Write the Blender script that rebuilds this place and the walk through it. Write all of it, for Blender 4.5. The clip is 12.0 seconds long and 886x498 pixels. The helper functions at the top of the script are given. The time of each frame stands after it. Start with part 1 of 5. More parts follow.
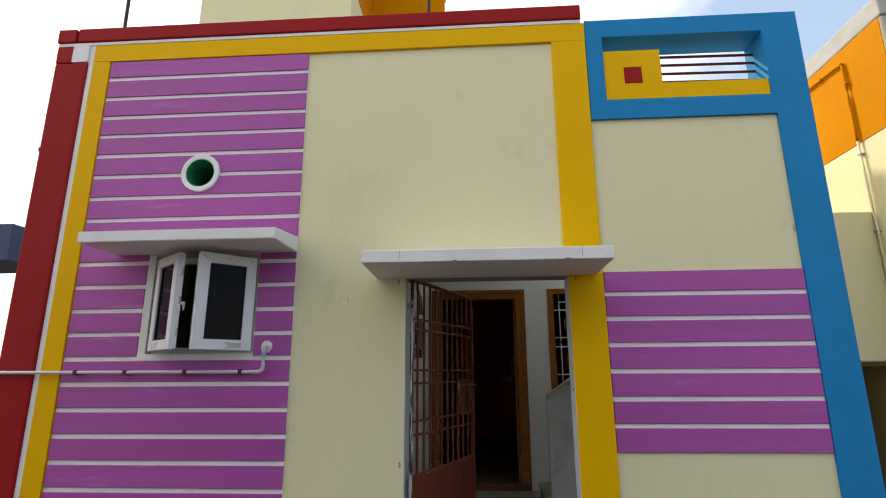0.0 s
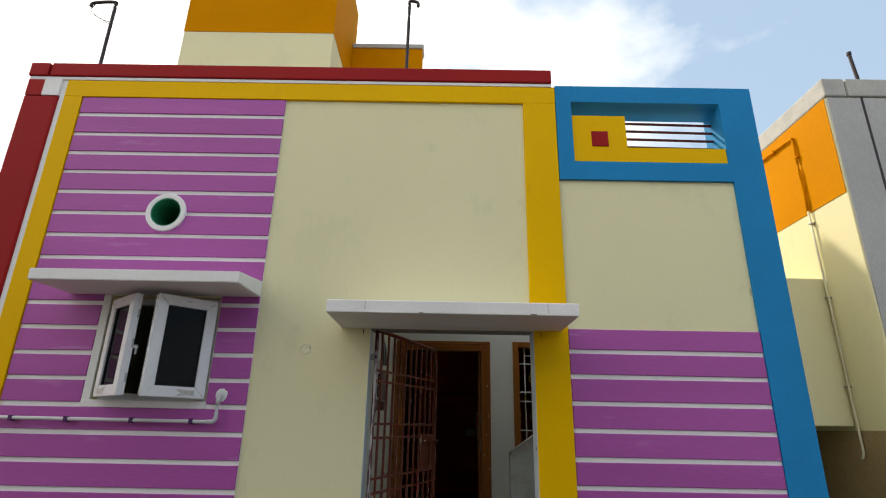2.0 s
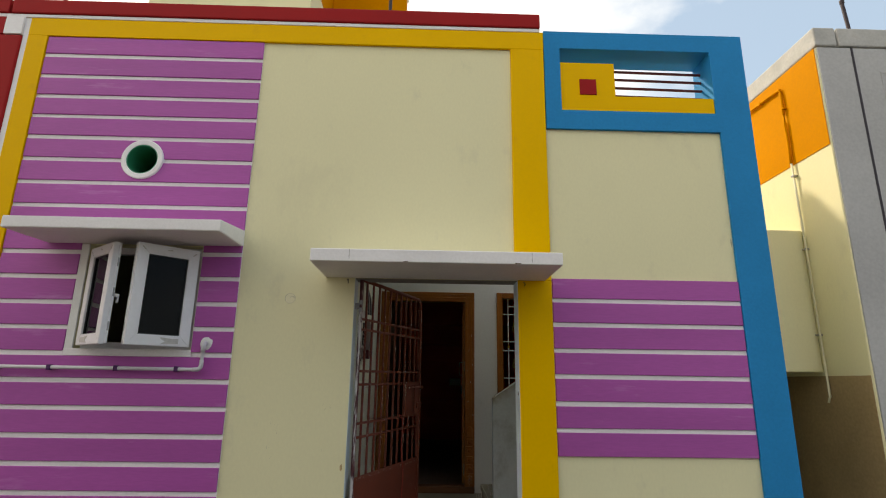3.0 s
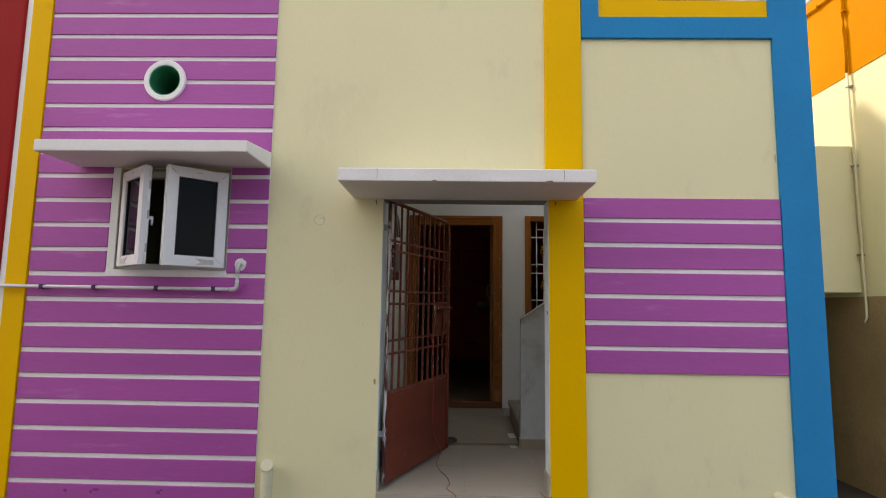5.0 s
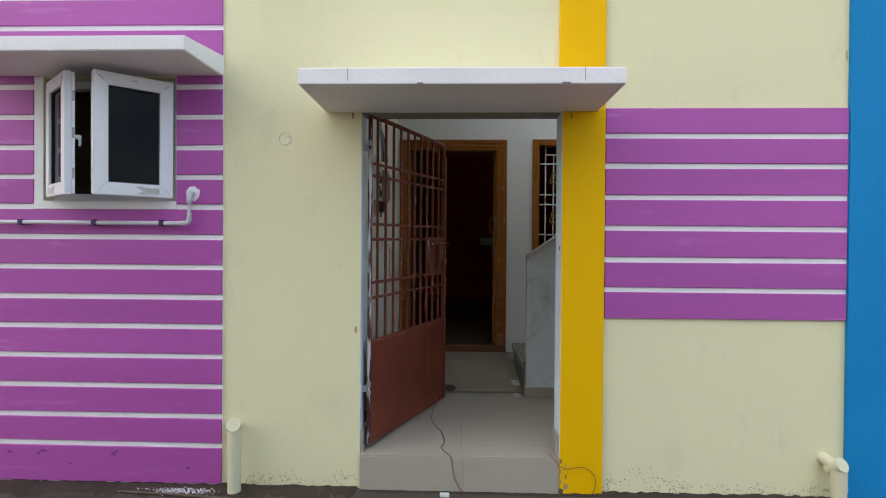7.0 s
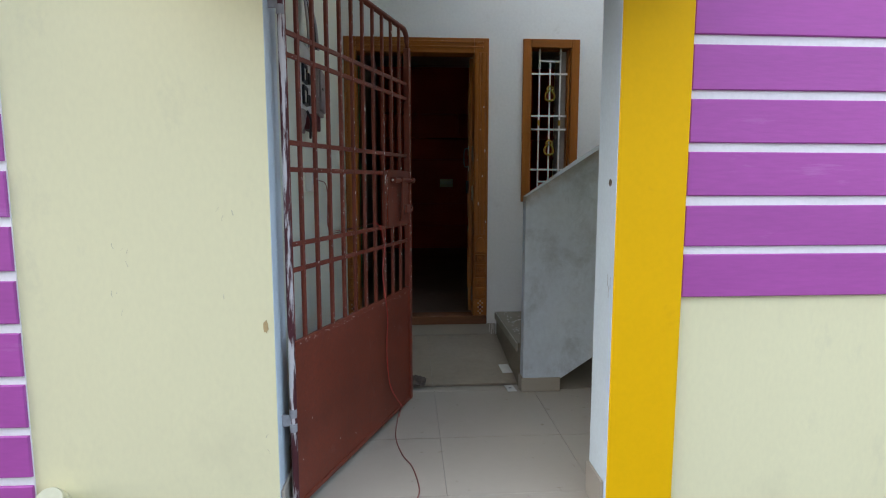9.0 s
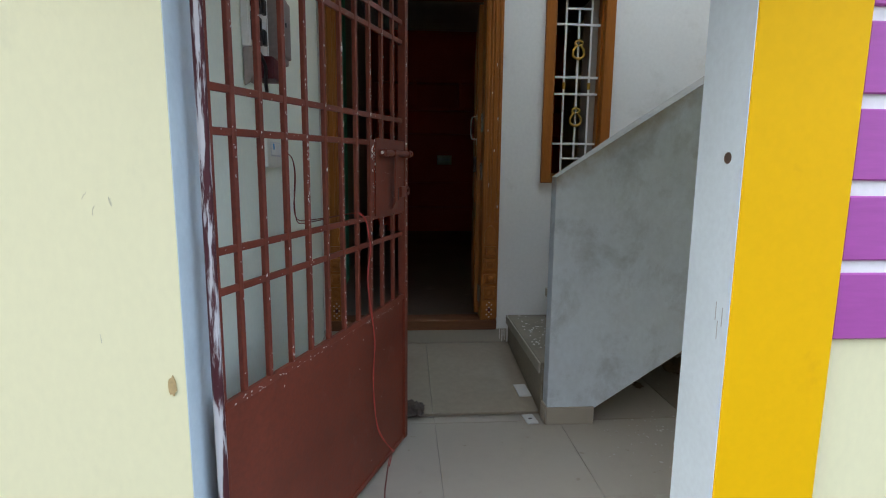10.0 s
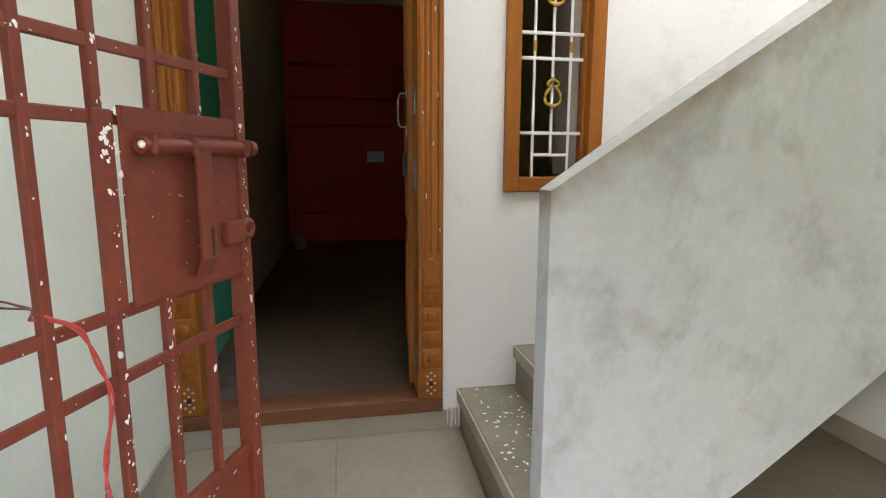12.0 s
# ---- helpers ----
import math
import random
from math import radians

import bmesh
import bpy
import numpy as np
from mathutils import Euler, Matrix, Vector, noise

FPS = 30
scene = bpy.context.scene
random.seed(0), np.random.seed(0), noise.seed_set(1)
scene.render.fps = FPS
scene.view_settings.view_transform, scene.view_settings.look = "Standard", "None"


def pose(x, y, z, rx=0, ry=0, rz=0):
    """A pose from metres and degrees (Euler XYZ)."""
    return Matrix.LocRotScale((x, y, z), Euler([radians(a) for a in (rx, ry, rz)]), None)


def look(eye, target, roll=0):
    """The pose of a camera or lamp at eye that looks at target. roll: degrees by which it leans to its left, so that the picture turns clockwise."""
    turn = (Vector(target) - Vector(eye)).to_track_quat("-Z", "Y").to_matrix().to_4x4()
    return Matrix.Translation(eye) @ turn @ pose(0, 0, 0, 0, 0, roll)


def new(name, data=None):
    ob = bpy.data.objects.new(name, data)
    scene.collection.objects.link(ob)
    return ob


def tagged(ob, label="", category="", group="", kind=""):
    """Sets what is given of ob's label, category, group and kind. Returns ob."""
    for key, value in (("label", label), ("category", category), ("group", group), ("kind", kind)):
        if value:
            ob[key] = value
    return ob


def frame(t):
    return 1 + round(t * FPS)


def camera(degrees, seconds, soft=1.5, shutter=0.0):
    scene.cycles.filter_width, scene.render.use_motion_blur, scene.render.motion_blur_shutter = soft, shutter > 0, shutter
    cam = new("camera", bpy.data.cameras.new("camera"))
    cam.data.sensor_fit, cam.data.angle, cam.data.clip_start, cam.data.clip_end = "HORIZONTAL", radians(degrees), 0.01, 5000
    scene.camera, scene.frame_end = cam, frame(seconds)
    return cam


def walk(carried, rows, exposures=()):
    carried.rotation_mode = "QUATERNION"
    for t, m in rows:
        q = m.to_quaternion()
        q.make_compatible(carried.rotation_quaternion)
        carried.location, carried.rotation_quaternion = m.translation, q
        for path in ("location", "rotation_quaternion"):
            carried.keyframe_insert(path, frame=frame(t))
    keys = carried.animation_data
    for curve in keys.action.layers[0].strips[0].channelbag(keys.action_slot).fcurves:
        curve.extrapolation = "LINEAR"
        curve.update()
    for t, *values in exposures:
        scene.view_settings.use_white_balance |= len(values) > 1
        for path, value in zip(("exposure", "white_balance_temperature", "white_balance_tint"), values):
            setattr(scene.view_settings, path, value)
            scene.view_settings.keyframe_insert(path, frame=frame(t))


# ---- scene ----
cam = camera(79.5, 12.0, soft=1.1)
PATH = [
    (0, (0.107, -0.083, 1.52), (-0.02, 1.855, 1.999), -0.3),
    (0.5, (0.095, -0.083, 1.547), (-0.001, 1.831, 2.119), -0.5),
    (1, (0.106, -0.094, 1.56), (0.017, 1.797, 2.205), 0.1),
    (1.5, (0.104, -0.097, 1.559), (0.029, 1.787, 2.225), 0.6),
    (2, (0.117, -0.093, 1.559), (0.105, 1.8, 2.204), 1.1),
    (2.5, (0.115, -0.084, 1.549), (0.173, 1.829, 2.132), 1.0),
    (3, (0.12, -0.063, 1.527), (0.167, 1.877, 2.011), 0.8),
    (3.2, (0.114, -0.054, 1.518), (0.15, 1.894, 1.97), 0.7),
    (5, (0.098, -0.01, 1.476), (0.053, 1.978, 1.696), 0.8),
    (5.5, (0.092, 0.019, 1.467), (0.026, 2.013, 1.605), 0.9),
    (6, (0.108, 0.122, 1.49), (0.049, 2.121, 1.534), 0.6),
    (6.5, (0.141, 0.377, 1.475), (0.089, 2.376, 1.505), 0.4),
    (7, (0.166, 0.618, 1.473), (0.103, 2.616, 1.455), 0.4),
    (7.2, (0.143, 0.734, 1.453), (0.087, 2.733, 1.417), 0.6),
    (8.8, (0.076, 1.823, 1.437), (0.165, 3.813, 1.259), -0.1),
    (9, (0.046, 1.955, 1.431), (0.17, 3.939, 1.207), -0.0),
    (9.5, (0.007, 2.289, 1.422), (0.194, 4.261, 1.15), 0.3),
    (10, (0.04, 2.674, 1.427), (0.187, 4.645, 1.122), 0.6),
    (10.5, (0.018, 3.022, 1.408), (0.2, 4.982, 1.052), 0.4),
    (11, (0.044, 3.323, 1.415), (0.33, 5.273, 1.073), -0.2),
    (11.5, (0.151, 3.61, 1.446), (0.421, 5.568, 1.14), -0.3),
    (12, (0.234, 3.823, 1.451), (0.597, 5.764, 1.133), 0.2),
]
EXPOSURES = [
    (0, 0.54, 7300, 13), (1, 0.52, 7350, 10), (2, 0.48, 7500, 10), (3, 0.49, 8000, 11), (5, 0.80, 7700, 17), (6, 0.96, 7500, 15), (7, 1.15, 6900, 12),
    (9, 1.60, 6500, 12), (10, 1.82, 6500, 11), (10.5, 2.12, 6500, 8), (11, 2.46, 8100, 11), (12, 3.28, 7500, 17)]
walk(cam, [(t, look(eye, target, roll)) for t, eye, target, roll in PATH], EXPOSURES)

# ---- sky and sun ----
SUN = Vector((-1.0, 1.05, 1.25)).normalized()
world = bpy.data.worlds.new("sky")
scene.world = world
world.use_nodes = True
wn, wl = world.node_tree.nodes, world.node_tree.links
wn.clear()
w_out, w_bg, w_sky = wn.new("ShaderNodeOutputWorld"), wn.new("ShaderNodeBackground"), wn.new("ShaderNodeTexSky")
w_sky.sky_type, w_sky.sun_disc = "NISHITA", False
w_sky.sun_elevation = math.asin(SUN.z)
w_sky.sun_rotation = math.atan2(SUN.x, SUN.y)
w_sky.air_density, w_sky.dust_density, w_sky.ozone_density = 1.2, 1.2, 1.0
w_co, w_map = wn.new("ShaderNodeTexCoord"), wn.new("ShaderNodeMapping")
w_map.inputs["Scale"].default_value = (1.0, 1.0, 1.8)
w_noise, w_ramp, w_mix = wn.new("ShaderNodeTexNoise"), wn.new("ShaderNodeValToRGB"), wn.new("ShaderNodeMixRGB")
w_noise.inputs["Scale"].default_value, w_noise.inputs["Detail"].default_value = 2.3, 7.0
w_noise.inputs["Roughness"].default_value = 0.55
w_ramp.color_ramp.elements[0].position, w_ramp.color_ramp.elements[1].position = 0.36, 0.64
w_mix.inputs[2].default_value = (11.0, 11.4, 11.8, 1)
wl.new(w_co.outputs["Generated"], w_map.inputs[0])
wl.new(w_map.outputs[0], w_noise.inputs["Vector"])
# cloud and glare thicken towards the sun's side
w_side, w_add = wn.new("ShaderNodeVectorMath"), wn.new("ShaderNodeMath")
w_side.operation = "DOT_PRODUCT"
w_side.inputs[1].default_value = (-0.20, 0.0, 0.0)
wl.new(w_co.outputs["Generated"], w_side.inputs[0])
wl.new(w_side.outputs["Value"], w_add.inputs[0])
wl.new(w_noise.outputs["Fac"], w_add.inputs[1])
wl.new(w_add.outputs[0], w_ramp.inputs[0])
wl.new(w_ramp.outputs[0], w_mix.inputs[0])
w_haze = wn.new("ShaderNodeMixRGB")
w_haze.inputs[0].default_value, w_haze.inputs[2].default_value = 0.65, (4.1, 5.9, 8.5, 1)
wl.new(w_sky.outputs[0], w_haze.inputs[1])
wl.new(w_haze.outputs[0], w_mix.inputs[1])
wl.new(w_mix.outputs[0], w_bg.inputs[0])
w_bg.inputs[1].default_value = 0.1
wl.new(w_bg.outputs[0], w_out.inputs[0])
sun = new("sun", bpy.data.lights.new("sun", "SUN"))
sun.data.energy, sun.data.angle, sun.data.color = 2.5, radians(2.0), (1.0, 0.95, 0.87)
sun.matrix_world = look(SUN * 60, (0, 0, 0))

# ---- materials ----
def paint(name, col, rough=0.65, var=0.10, big=1.4, fine=60.0, bump=0.12, metal=0.0, stain=None, amount=0.0, stain_scale=5.0, spread=0.12, stretch=(1, 1, 1), spec=0.3, blotch=None):
    """A painted or bare surface: broad cloudy variation, fine grain with relief, and optional irregular stains."""
    m = bpy.data.materials.new(name)
    m.use_nodes = True
    n, l = m.node_tree.nodes, m.node_tree.links
    b = n["Principled BSDF"]
    b.inputs["Roughness"].default_value, b.inputs["Metallic"].default_value = rough, metal
    b.inputs["Specular IOR Level"].default_value = spec
    co, mp = n.new("ShaderNodeTexCoord"), n.new("ShaderNodeMapping")
    mp.inputs["Scale"].default_value = stretch
    l.new(co.outputs["Object"], mp.inputs[0])
    def noise_at(scale, detail):
        t = n.new("ShaderNodeTexNoise")
        t.inputs["Scale"].default_value, t.inputs["Detail"].default_value = scale, detail
        t.inputs["Roughness"].default_value = 0.72 if detail >= 12 else 0.64 if detail >= 6 else 0.5
        t.inputs["Distortion"].default_value = 0.2 if detail >= 9 else 0.0
        l.new(mp.outputs[0], t.inputs["Vector"])
        return t.outputs["Fac"]
    def tint(fac, low, high, prev):
        r = n.new("ShaderNodeMapRange")
        r.inputs[1].default_value, r.inputs[2].default_value, r.inputs[3].default_value, r.inputs[4].default_value = 0.3, 0.7, low, high
        l.new(fac, r.inputs[0])
        x = n.new("ShaderNodeMixRGB")
        x.blend_type = "MULTIPLY"
        x.inputs[0].default_value = 1.0
        if isinstance(prev, tuple):
            x.inputs[1].default_value = (*prev, 1)
        else:
            l.new(prev, x.inputs[1])
        l.new(r.outputs[0], x.inputs[2])
        return x.outputs[0]
    grain = noise_at(fine, 5)
    c = tint(noise_at(big, 4), 1 - var, 1 + var * 0.4, col)
    c = tint(grain, 1 - var * 0.6, 1 + var * 0.4, c)
    if stain:
        r = n.new("ShaderNodeValToRGB")
        r.color_ramp.elements[0].position, r.color_ramp.elements[1].position = 0.68 - amount, 0.68 - amount + spread
        l.new(noise_at(stain_scale, 9), r.inputs[0])
        x = n.new("ShaderNodeMixRGB")
        x.inputs[2].default_value = (*stain, 1)
        l.new(r.outputs[0], x.inputs[0])
        l.new(c, x.inputs[1])
        c = x.outputs[0]
    if blotch:
        col2, scale2, low2, high2 = blotch
        r = n.new("ShaderNodeValToRGB")
        r.color_ramp.elements[0].position, r.color_ramp.elements[1].position = low2, high2
        l.new(noise_at(scale2, 12), r.inputs[0])
        x = n.new("ShaderNodeMixRGB")
        x.inputs[2].default_value = (*col2, 1)
        l.new(r.outputs[0], x.inputs[0])
        l.new(c, x.inputs[1])
        c = x.outputs[0]
    l.new(c, b.inputs["Base Color"])
    rr = n.new("ShaderNodeMapRange")
    play = 0.04 + 0.8 * min(var, 0.1)
    rr.inputs[3].default_value, rr.inputs[4].default_value = max(rough - play, 0.02), min(rough + play, 1)
    l.new(grain, rr.inputs[0])
    l.new(rr.outputs[0], b.inputs["Roughness"])
    if bump:
        bp = n.new("ShaderNodeBump")
        bp.inputs["Strength"].default_value, bp.inputs["Distance"].default_value = bump, 0.01
        l.new(grain, bp.inputs["Height"])
        l.new(bp.outputs[0], b.inputs["Normal"])
    return m


def glass(name, col, rough=0.03):
    m = bpy.data.materials.new(name)
    m.use_nodes = True
    b = m.node_tree.nodes["Principled BSDF"]
    b.inputs["Base Color"].default_value = (*col, 1)
    b.inputs["Roughness"].default_value = rough
    b.inputs["Specular IOR Level"].default_value = 0.25
    b.inputs["Transmission Weight"].default_value = 1.0
    b.inputs["IOR"].default_value = 1.2
    return m


CREAM = paint("cream_wall_paint", (0.78, 0.735, 0.468), 0.8, 0.035, 0.9, 60, 0.02, stain=(0.65, 0.605, 0.395), amount=0.11, stain_scale=1.9, spread=0.3, stretch=(1, 1, 0.55), blotch=((0.58, 0.55, 0.38), 3.0, 0.58, 0.92))
PURPLE = paint("purple_paint", (0.435, 0.086, 0.378), 0.5, 0.10, 2.0, 50, 0.06, stain=(0.56, 0.23, 0.54), amount=0.08, stain_scale=5.0, spread=0.20, stretch=(0.28, 1, 1.8), spec=0.4)
YELLOW = paint("yellow_paint", (0.86, 0.480, 0.002), 0.6, 0.035, 1.2, 60, 0.03, stain=(0.72, 0.37, 0.01), amount=0.06, stain_scale=5, spread=0.2, spec=0.12)
BLUE = paint("blue_paint", (0.003, 0.235, 0.53), 0.6, 0.09, 1.5, 50, 0.05, stain=(0.10, 0.32, 0.60), amount=-0.06, stain_scale=14, spread=0.05, spec=0.12)
RED = paint("red_paint", (0.34, 0.012, 0.014), 0.6, 0.08, 1.5, 50, 0.04, spec=0.12)
ORANGE = paint("orange_paint", (0.63, 0.235, 0.0), 0.75, 0.08, 1.5, 45, 0.05, spec=0.05)
WHITE = paint("white_trim_paint", (0.86, 0.84, 0.84), 0.65, 0.06, 3.0, 60, 0.08, stain=(0.60, 0.56, 0.54), amount=-0.05, stain_scale=7, spread=0.12)
REVEAL = paint("white_reveal_paint", (0.71, 0.80, 0.84), 0.6, 0.06, 2.0, 60, 0.15, stain=(0.55, 0.58, 0.60), amount=-0.03, stain_scale=9, spread=0.1)
PORCH = paint("off_white_wall_paint", (0.81, 0.815, 0.795), 0.7, 0.05, 1.2, 50, 0.06, stain=(0.56, 0.55, 0.50), amount=0.09, stain_scale=2.8, spread=0.25, blotch=((0.56, 0.55, 0.50), 4.0, 0.60, 0.88))
PLASTER = paint("stained_whitewash_on_cement", (0.63, 0.70, 0.77), 0.8, 0.08, 5.0, 45, 0.12, stain=(0.54, 0.57, 0.595), amount=0.12, stain_scale=2.2, spread=0.30, stretch=(1, 1, 0.85), blotch=((0.35, 0.385, 0.41), 4.2, 0.50, 0.76))
CEMENT = paint("bare_grey_cement", (0.44, 0.44, 0.435), 0.85, 0.12, 1.2, 40, 0.06, stain=(0.28, 0.28, 0.28), amount=0.06, stain_scale=2.2, spread=0.2)
GROUND = paint("dusty_concrete_ground", (0.085, 0.070, 0.059), 0.9, 0.25, 2.6, 25, 0.5, stain=(0.04, 0.028, 0.021), amount=0.19, stain_scale=0.9, spread=0.22, blotch=((0.15, 0.135, 0.118), 3.2, 0.57, 0.72))
TILE = paint("beige_floor_tile", (0.40, 0.357, 0.295), 0.30, 0.03, 1.6, 24, 0.0, stain=(0.29, 0.25, 0.20), amount=0.10, stain_scale=2.2, spread=0.5)
GROUT = paint("grey_grout", (0.36, 0.325, 0.27), 0.9, 0.15, 3, 80, 0.2)
STEPSTONE = paint("stained_stone_tread", (0.24, 0.21, 0.155), 0.6, 0.2, 4, 60, 0.25, stain=(0.20, 0.17, 0.13), amount=0.05, stain_scale=6, spread=0.2)
GATE = paint("red_oxide_gate_paint", (0.185, 0.040, 0.022), 0.45, 0.25, 3.0, 70, 0.05, stain=(0.20, 0.075, 0.06), amount=0.07, stain_scale=8, spread=0.2, blotch=((0.115, 0.026, 0.017), 5.0, 0.56, 0.75))
SPOT = paint("white_paint_splash", (0.80, 0.76, 0.72), 0.6, 0.05, 5, 80, 0.1)
WOOD = paint("varnished_teak", (0.36, 0.120, 0.020), 0.35, 0.20, 2.5, 34, 0.18, stain=(0.20, 0.065, 0.02), amount=0.07, stain_scale=3, spread=0.2, stretch=(6, 6, 0.6))
WOODX = paint("varnished_teak_crosswise", (0.32, 0.106, 0.018), 0.35, 0.20, 2.5, 34, 0.18, stain=(0.19, 0.06, 0.02), amount=0.07, stain_scale=3, spread=0.2, stretch=(0.6, 6, 6))
TEAL = paint("teal_wall_paint", (0.03, 0.38, 0.26), 0.6, 0.1, 1.5, 50, 0.1)
GREEN = paint("green_pipe_plastic", (0.015, 0.26, 0.13), 0.4, 0.06, 3, 60, 0.03)
INWALL = paint("grey_wall_paint_and_soffit_shade", (0.30, 0.27, 0.24), 0.7, 0.15, 1.5, 50, 0.1)
SHELFRED = paint("brick_red_wall_paint", (0.58, 0.075, 0.035), 0.6, 0.12, 1.5, 50, 0.1)
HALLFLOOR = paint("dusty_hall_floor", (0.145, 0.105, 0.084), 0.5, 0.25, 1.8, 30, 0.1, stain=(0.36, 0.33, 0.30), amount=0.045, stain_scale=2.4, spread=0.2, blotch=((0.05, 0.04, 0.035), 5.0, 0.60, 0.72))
UPVC = paint("white_upvc", (0.82, 0.82, 0.84), 0.3, 0.04, 3, 40, 0.02)
FILM = paint("crumpled_protective_film", (0.62, 0.60, 0.57), 0.45, 0.2, 8, 40, 0.3, stain=(0.40, 0.37, 0.33), amount=0.06, stain_scale=14, spread=0.15)
PVC = paint("pale_grey_pvc", (0.60, 0.60, 0.63), 0.4, 0.06, 3, 60, 0.03)
PVCCREAM = paint("cream_painted_pvc", (0.68, 0.65, 0.46), 0.5, 0.06, 3, 60, 0.05)
IRON = paint("dark_iron", (0.055, 0.045, 0.05), 0.5, 0.2, 4, 80, 0.2, metal=0.6)
BARRED = paint("maroon_bar_paint", (0.10, 0.018, 0.022), 0.5, 0.15, 4, 80, 0.1)
CLAMP = paint("purple_painted_clamp", (0.07, 0.02, 0.10), 0.5, 0.1, 4, 80, 0.05)
GRILL = paint("white_grill_enamel", (0.80, 0.80, 0.80), 0.4, 0.05, 4, 80, 0.03)
GOLD = paint("gold_paint", (0.45, 0.27, 0.04), 0.4, 0.2, 8, 80, 0.1, metal=0.3)
BLACK = paint("black_plastic", (0.02, 0.02, 0.022), 0.45, 0.1, 4, 80, 0.05)
GREYMETAL = paint("dull_grey_metal", (0.36, 0.36, 0.36), 0.4, 0.15, 4, 80, 0.1, metal=0.7)
CHROME = paint("brushed_steel", (0.55, 0.54, 0.52), 0.28, 0.1, 4, 90, 0.05, metal=1.0)
IVORY = paint("ivory_switch_plastic", (0.74, 0.74, 0.66), 0.35, 0.04, 4, 80, 0.02)
CARD = paint("white_plastic_plate", (0.76, 0.76, 0.74), 0.4, 0.06, 6, 80, 0.03)
RAG = paint("dark_rag_cloth", (0.10, 0.076, 0.064), 0.95, 0.3, 9, 90, 0.5)
BROWNBAG = paint("brown_paper", (0.16, 0.105, 0.06), 0.8, 0.2, 9, 60, 0.3)
REDWIRE = paint("red_wire_plastic", (0.45, 0.06, 0.05), 0.4, 0.05, 5, 60, 0.02)
DARKWIRE = paint("brown_wire_plastic", (0.22, 0.045, 0.035), 0.5, 0.1, 5, 60, 0.02)
FARBLUE = paint("slate_blue_paint", (0.04, 0.055, 0.12), 0.6, 0.1, 2, 30, 0.1)
RUBBLE = paint("white_powder", (0.74, 0.74, 0.75), 0.9, 0.15, 9, 60, 0.4)
SCRAP = paint("weathered_stick", (0.14, 0.10, 0.075), 0.9, 0.3, 9, 60, 0.4)
RUST = paint("brown_rust_stain", (0.50, 0.36, 0.17), 0.8, 0.25, 20, 90, 0.2)
MOULD = paint("grey_green_mould", (0.60, 0.56, 0.39), 0.9, 0.3, 20, 90, 0.2)
DARKGLASS = glass("grey_tinted_glass", (0.015, 0.015, 0.017), 0.04)
FLAKED = paint("flaking_whitish_and_maroon_paint", (0.09, 0.022, 0.026), 0.6, 0.2, 4, 60, 0.2, stain=(0.62, 0.58, 0.57), amount=0.19, stain_scale=22, spread=0.05, stretch=(1.6, 1.6, 0.16))
MINT = paint("pale_mint_wall_paint", (0.81, 0.86, 0.735), 0.7, 0.05, 1.2, 50, 0.06, stain=(0.66, 0.68, 0.62), amount=-0.01, stain_scale=2.5, spread=0.3)
# dark tone for the added wall, so it returns little light
SKYBLOCK = paint("dark_sky_block", (0.12, 0.12, 0.12), 0.9, 0.2, 1.0, 20, 0.2)
MOULDDARK = paint("dark_mould", (0.42, 0.385, 0.25), 0.9, 0.3, 20, 90, 0.1)
MUD = paint("damp_brown_dirt", (0.055, 0.038, 0.029), 0.85, 0.3, 6, 60, 0.5, stain=(0.10, 0.08, 0.062), amount=0.04, stain_scale=9, spread=0.15)
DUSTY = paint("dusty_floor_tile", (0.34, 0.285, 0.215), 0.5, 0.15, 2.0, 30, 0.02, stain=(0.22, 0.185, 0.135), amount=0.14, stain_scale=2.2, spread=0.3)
# dusty tile, darkened further to carry the shade under the stairs
SHADEDUST = paint("shaded_dirty_floor_tile", (0.30, 0.262, 0.205), 0.55, 0.15, 2.0, 30, 0.02, stain=(0.16, 0.135, 0.10), amount=0.14, stain_scale=2.2, spread=0.3)
WORNWOOD = paint("worn_dusty_teak", (0.185, 0.075, 0.034), 0.7, 0.25, 2.5, 34, 0.2, stain=(0.30, 0.215, 0.155), amount=0.08, stain_scale=6, spread=0.2, stretch=(0.6, 4, 4))
INLAY = paint("pinkish_inlay", (0.62, 0.46, 0.38), 0.5, 0.1, 9, 60, 0.05)
COPE = paint("grey_cement_edge", (0.46, 0.455, 0.43), 0.85, 0.14, 6, 40, 0.2, stain=(0.34, 0.30, 0.26), amount=0.05, stain_scale=6, spread=0.2)

OLDMETAL = paint("brownish_grey_enamel", (0.34, 0.285, 0.265), 0.5, 0.2, 4, 60, 0.06, stain=(0.12, 0.08, 0.07), amount=0.06, stain_scale=12, spread=0.1)
WORN = paint("worn_grey_iron", (0.36, 0.35, 0.36), 0.5, 0.2, 9, 80, 0.1, stain=(0.09, 0.06, 0.06), amount=0.10, stain_scale=40, spread=0.1)
SMUDGE = paint("dirty_purple_smudge", (0.22, 0.05, 0.22), 0.6, 0.15, 9, 60, 0.05)
SCUFF = paint("brownish_scuff", (0.60, 0.54, 0.36), 0.8, 0.2, 20, 90, 0.05)
NOSE = paint("worn_pale_stone", (0.40, 0.37, 0.30), 0.6, 0.2, 6, 60, 0.1, stain=(0.20, 0.17, 0.12), amount=0.08, stain_scale=14, spread=0.12)


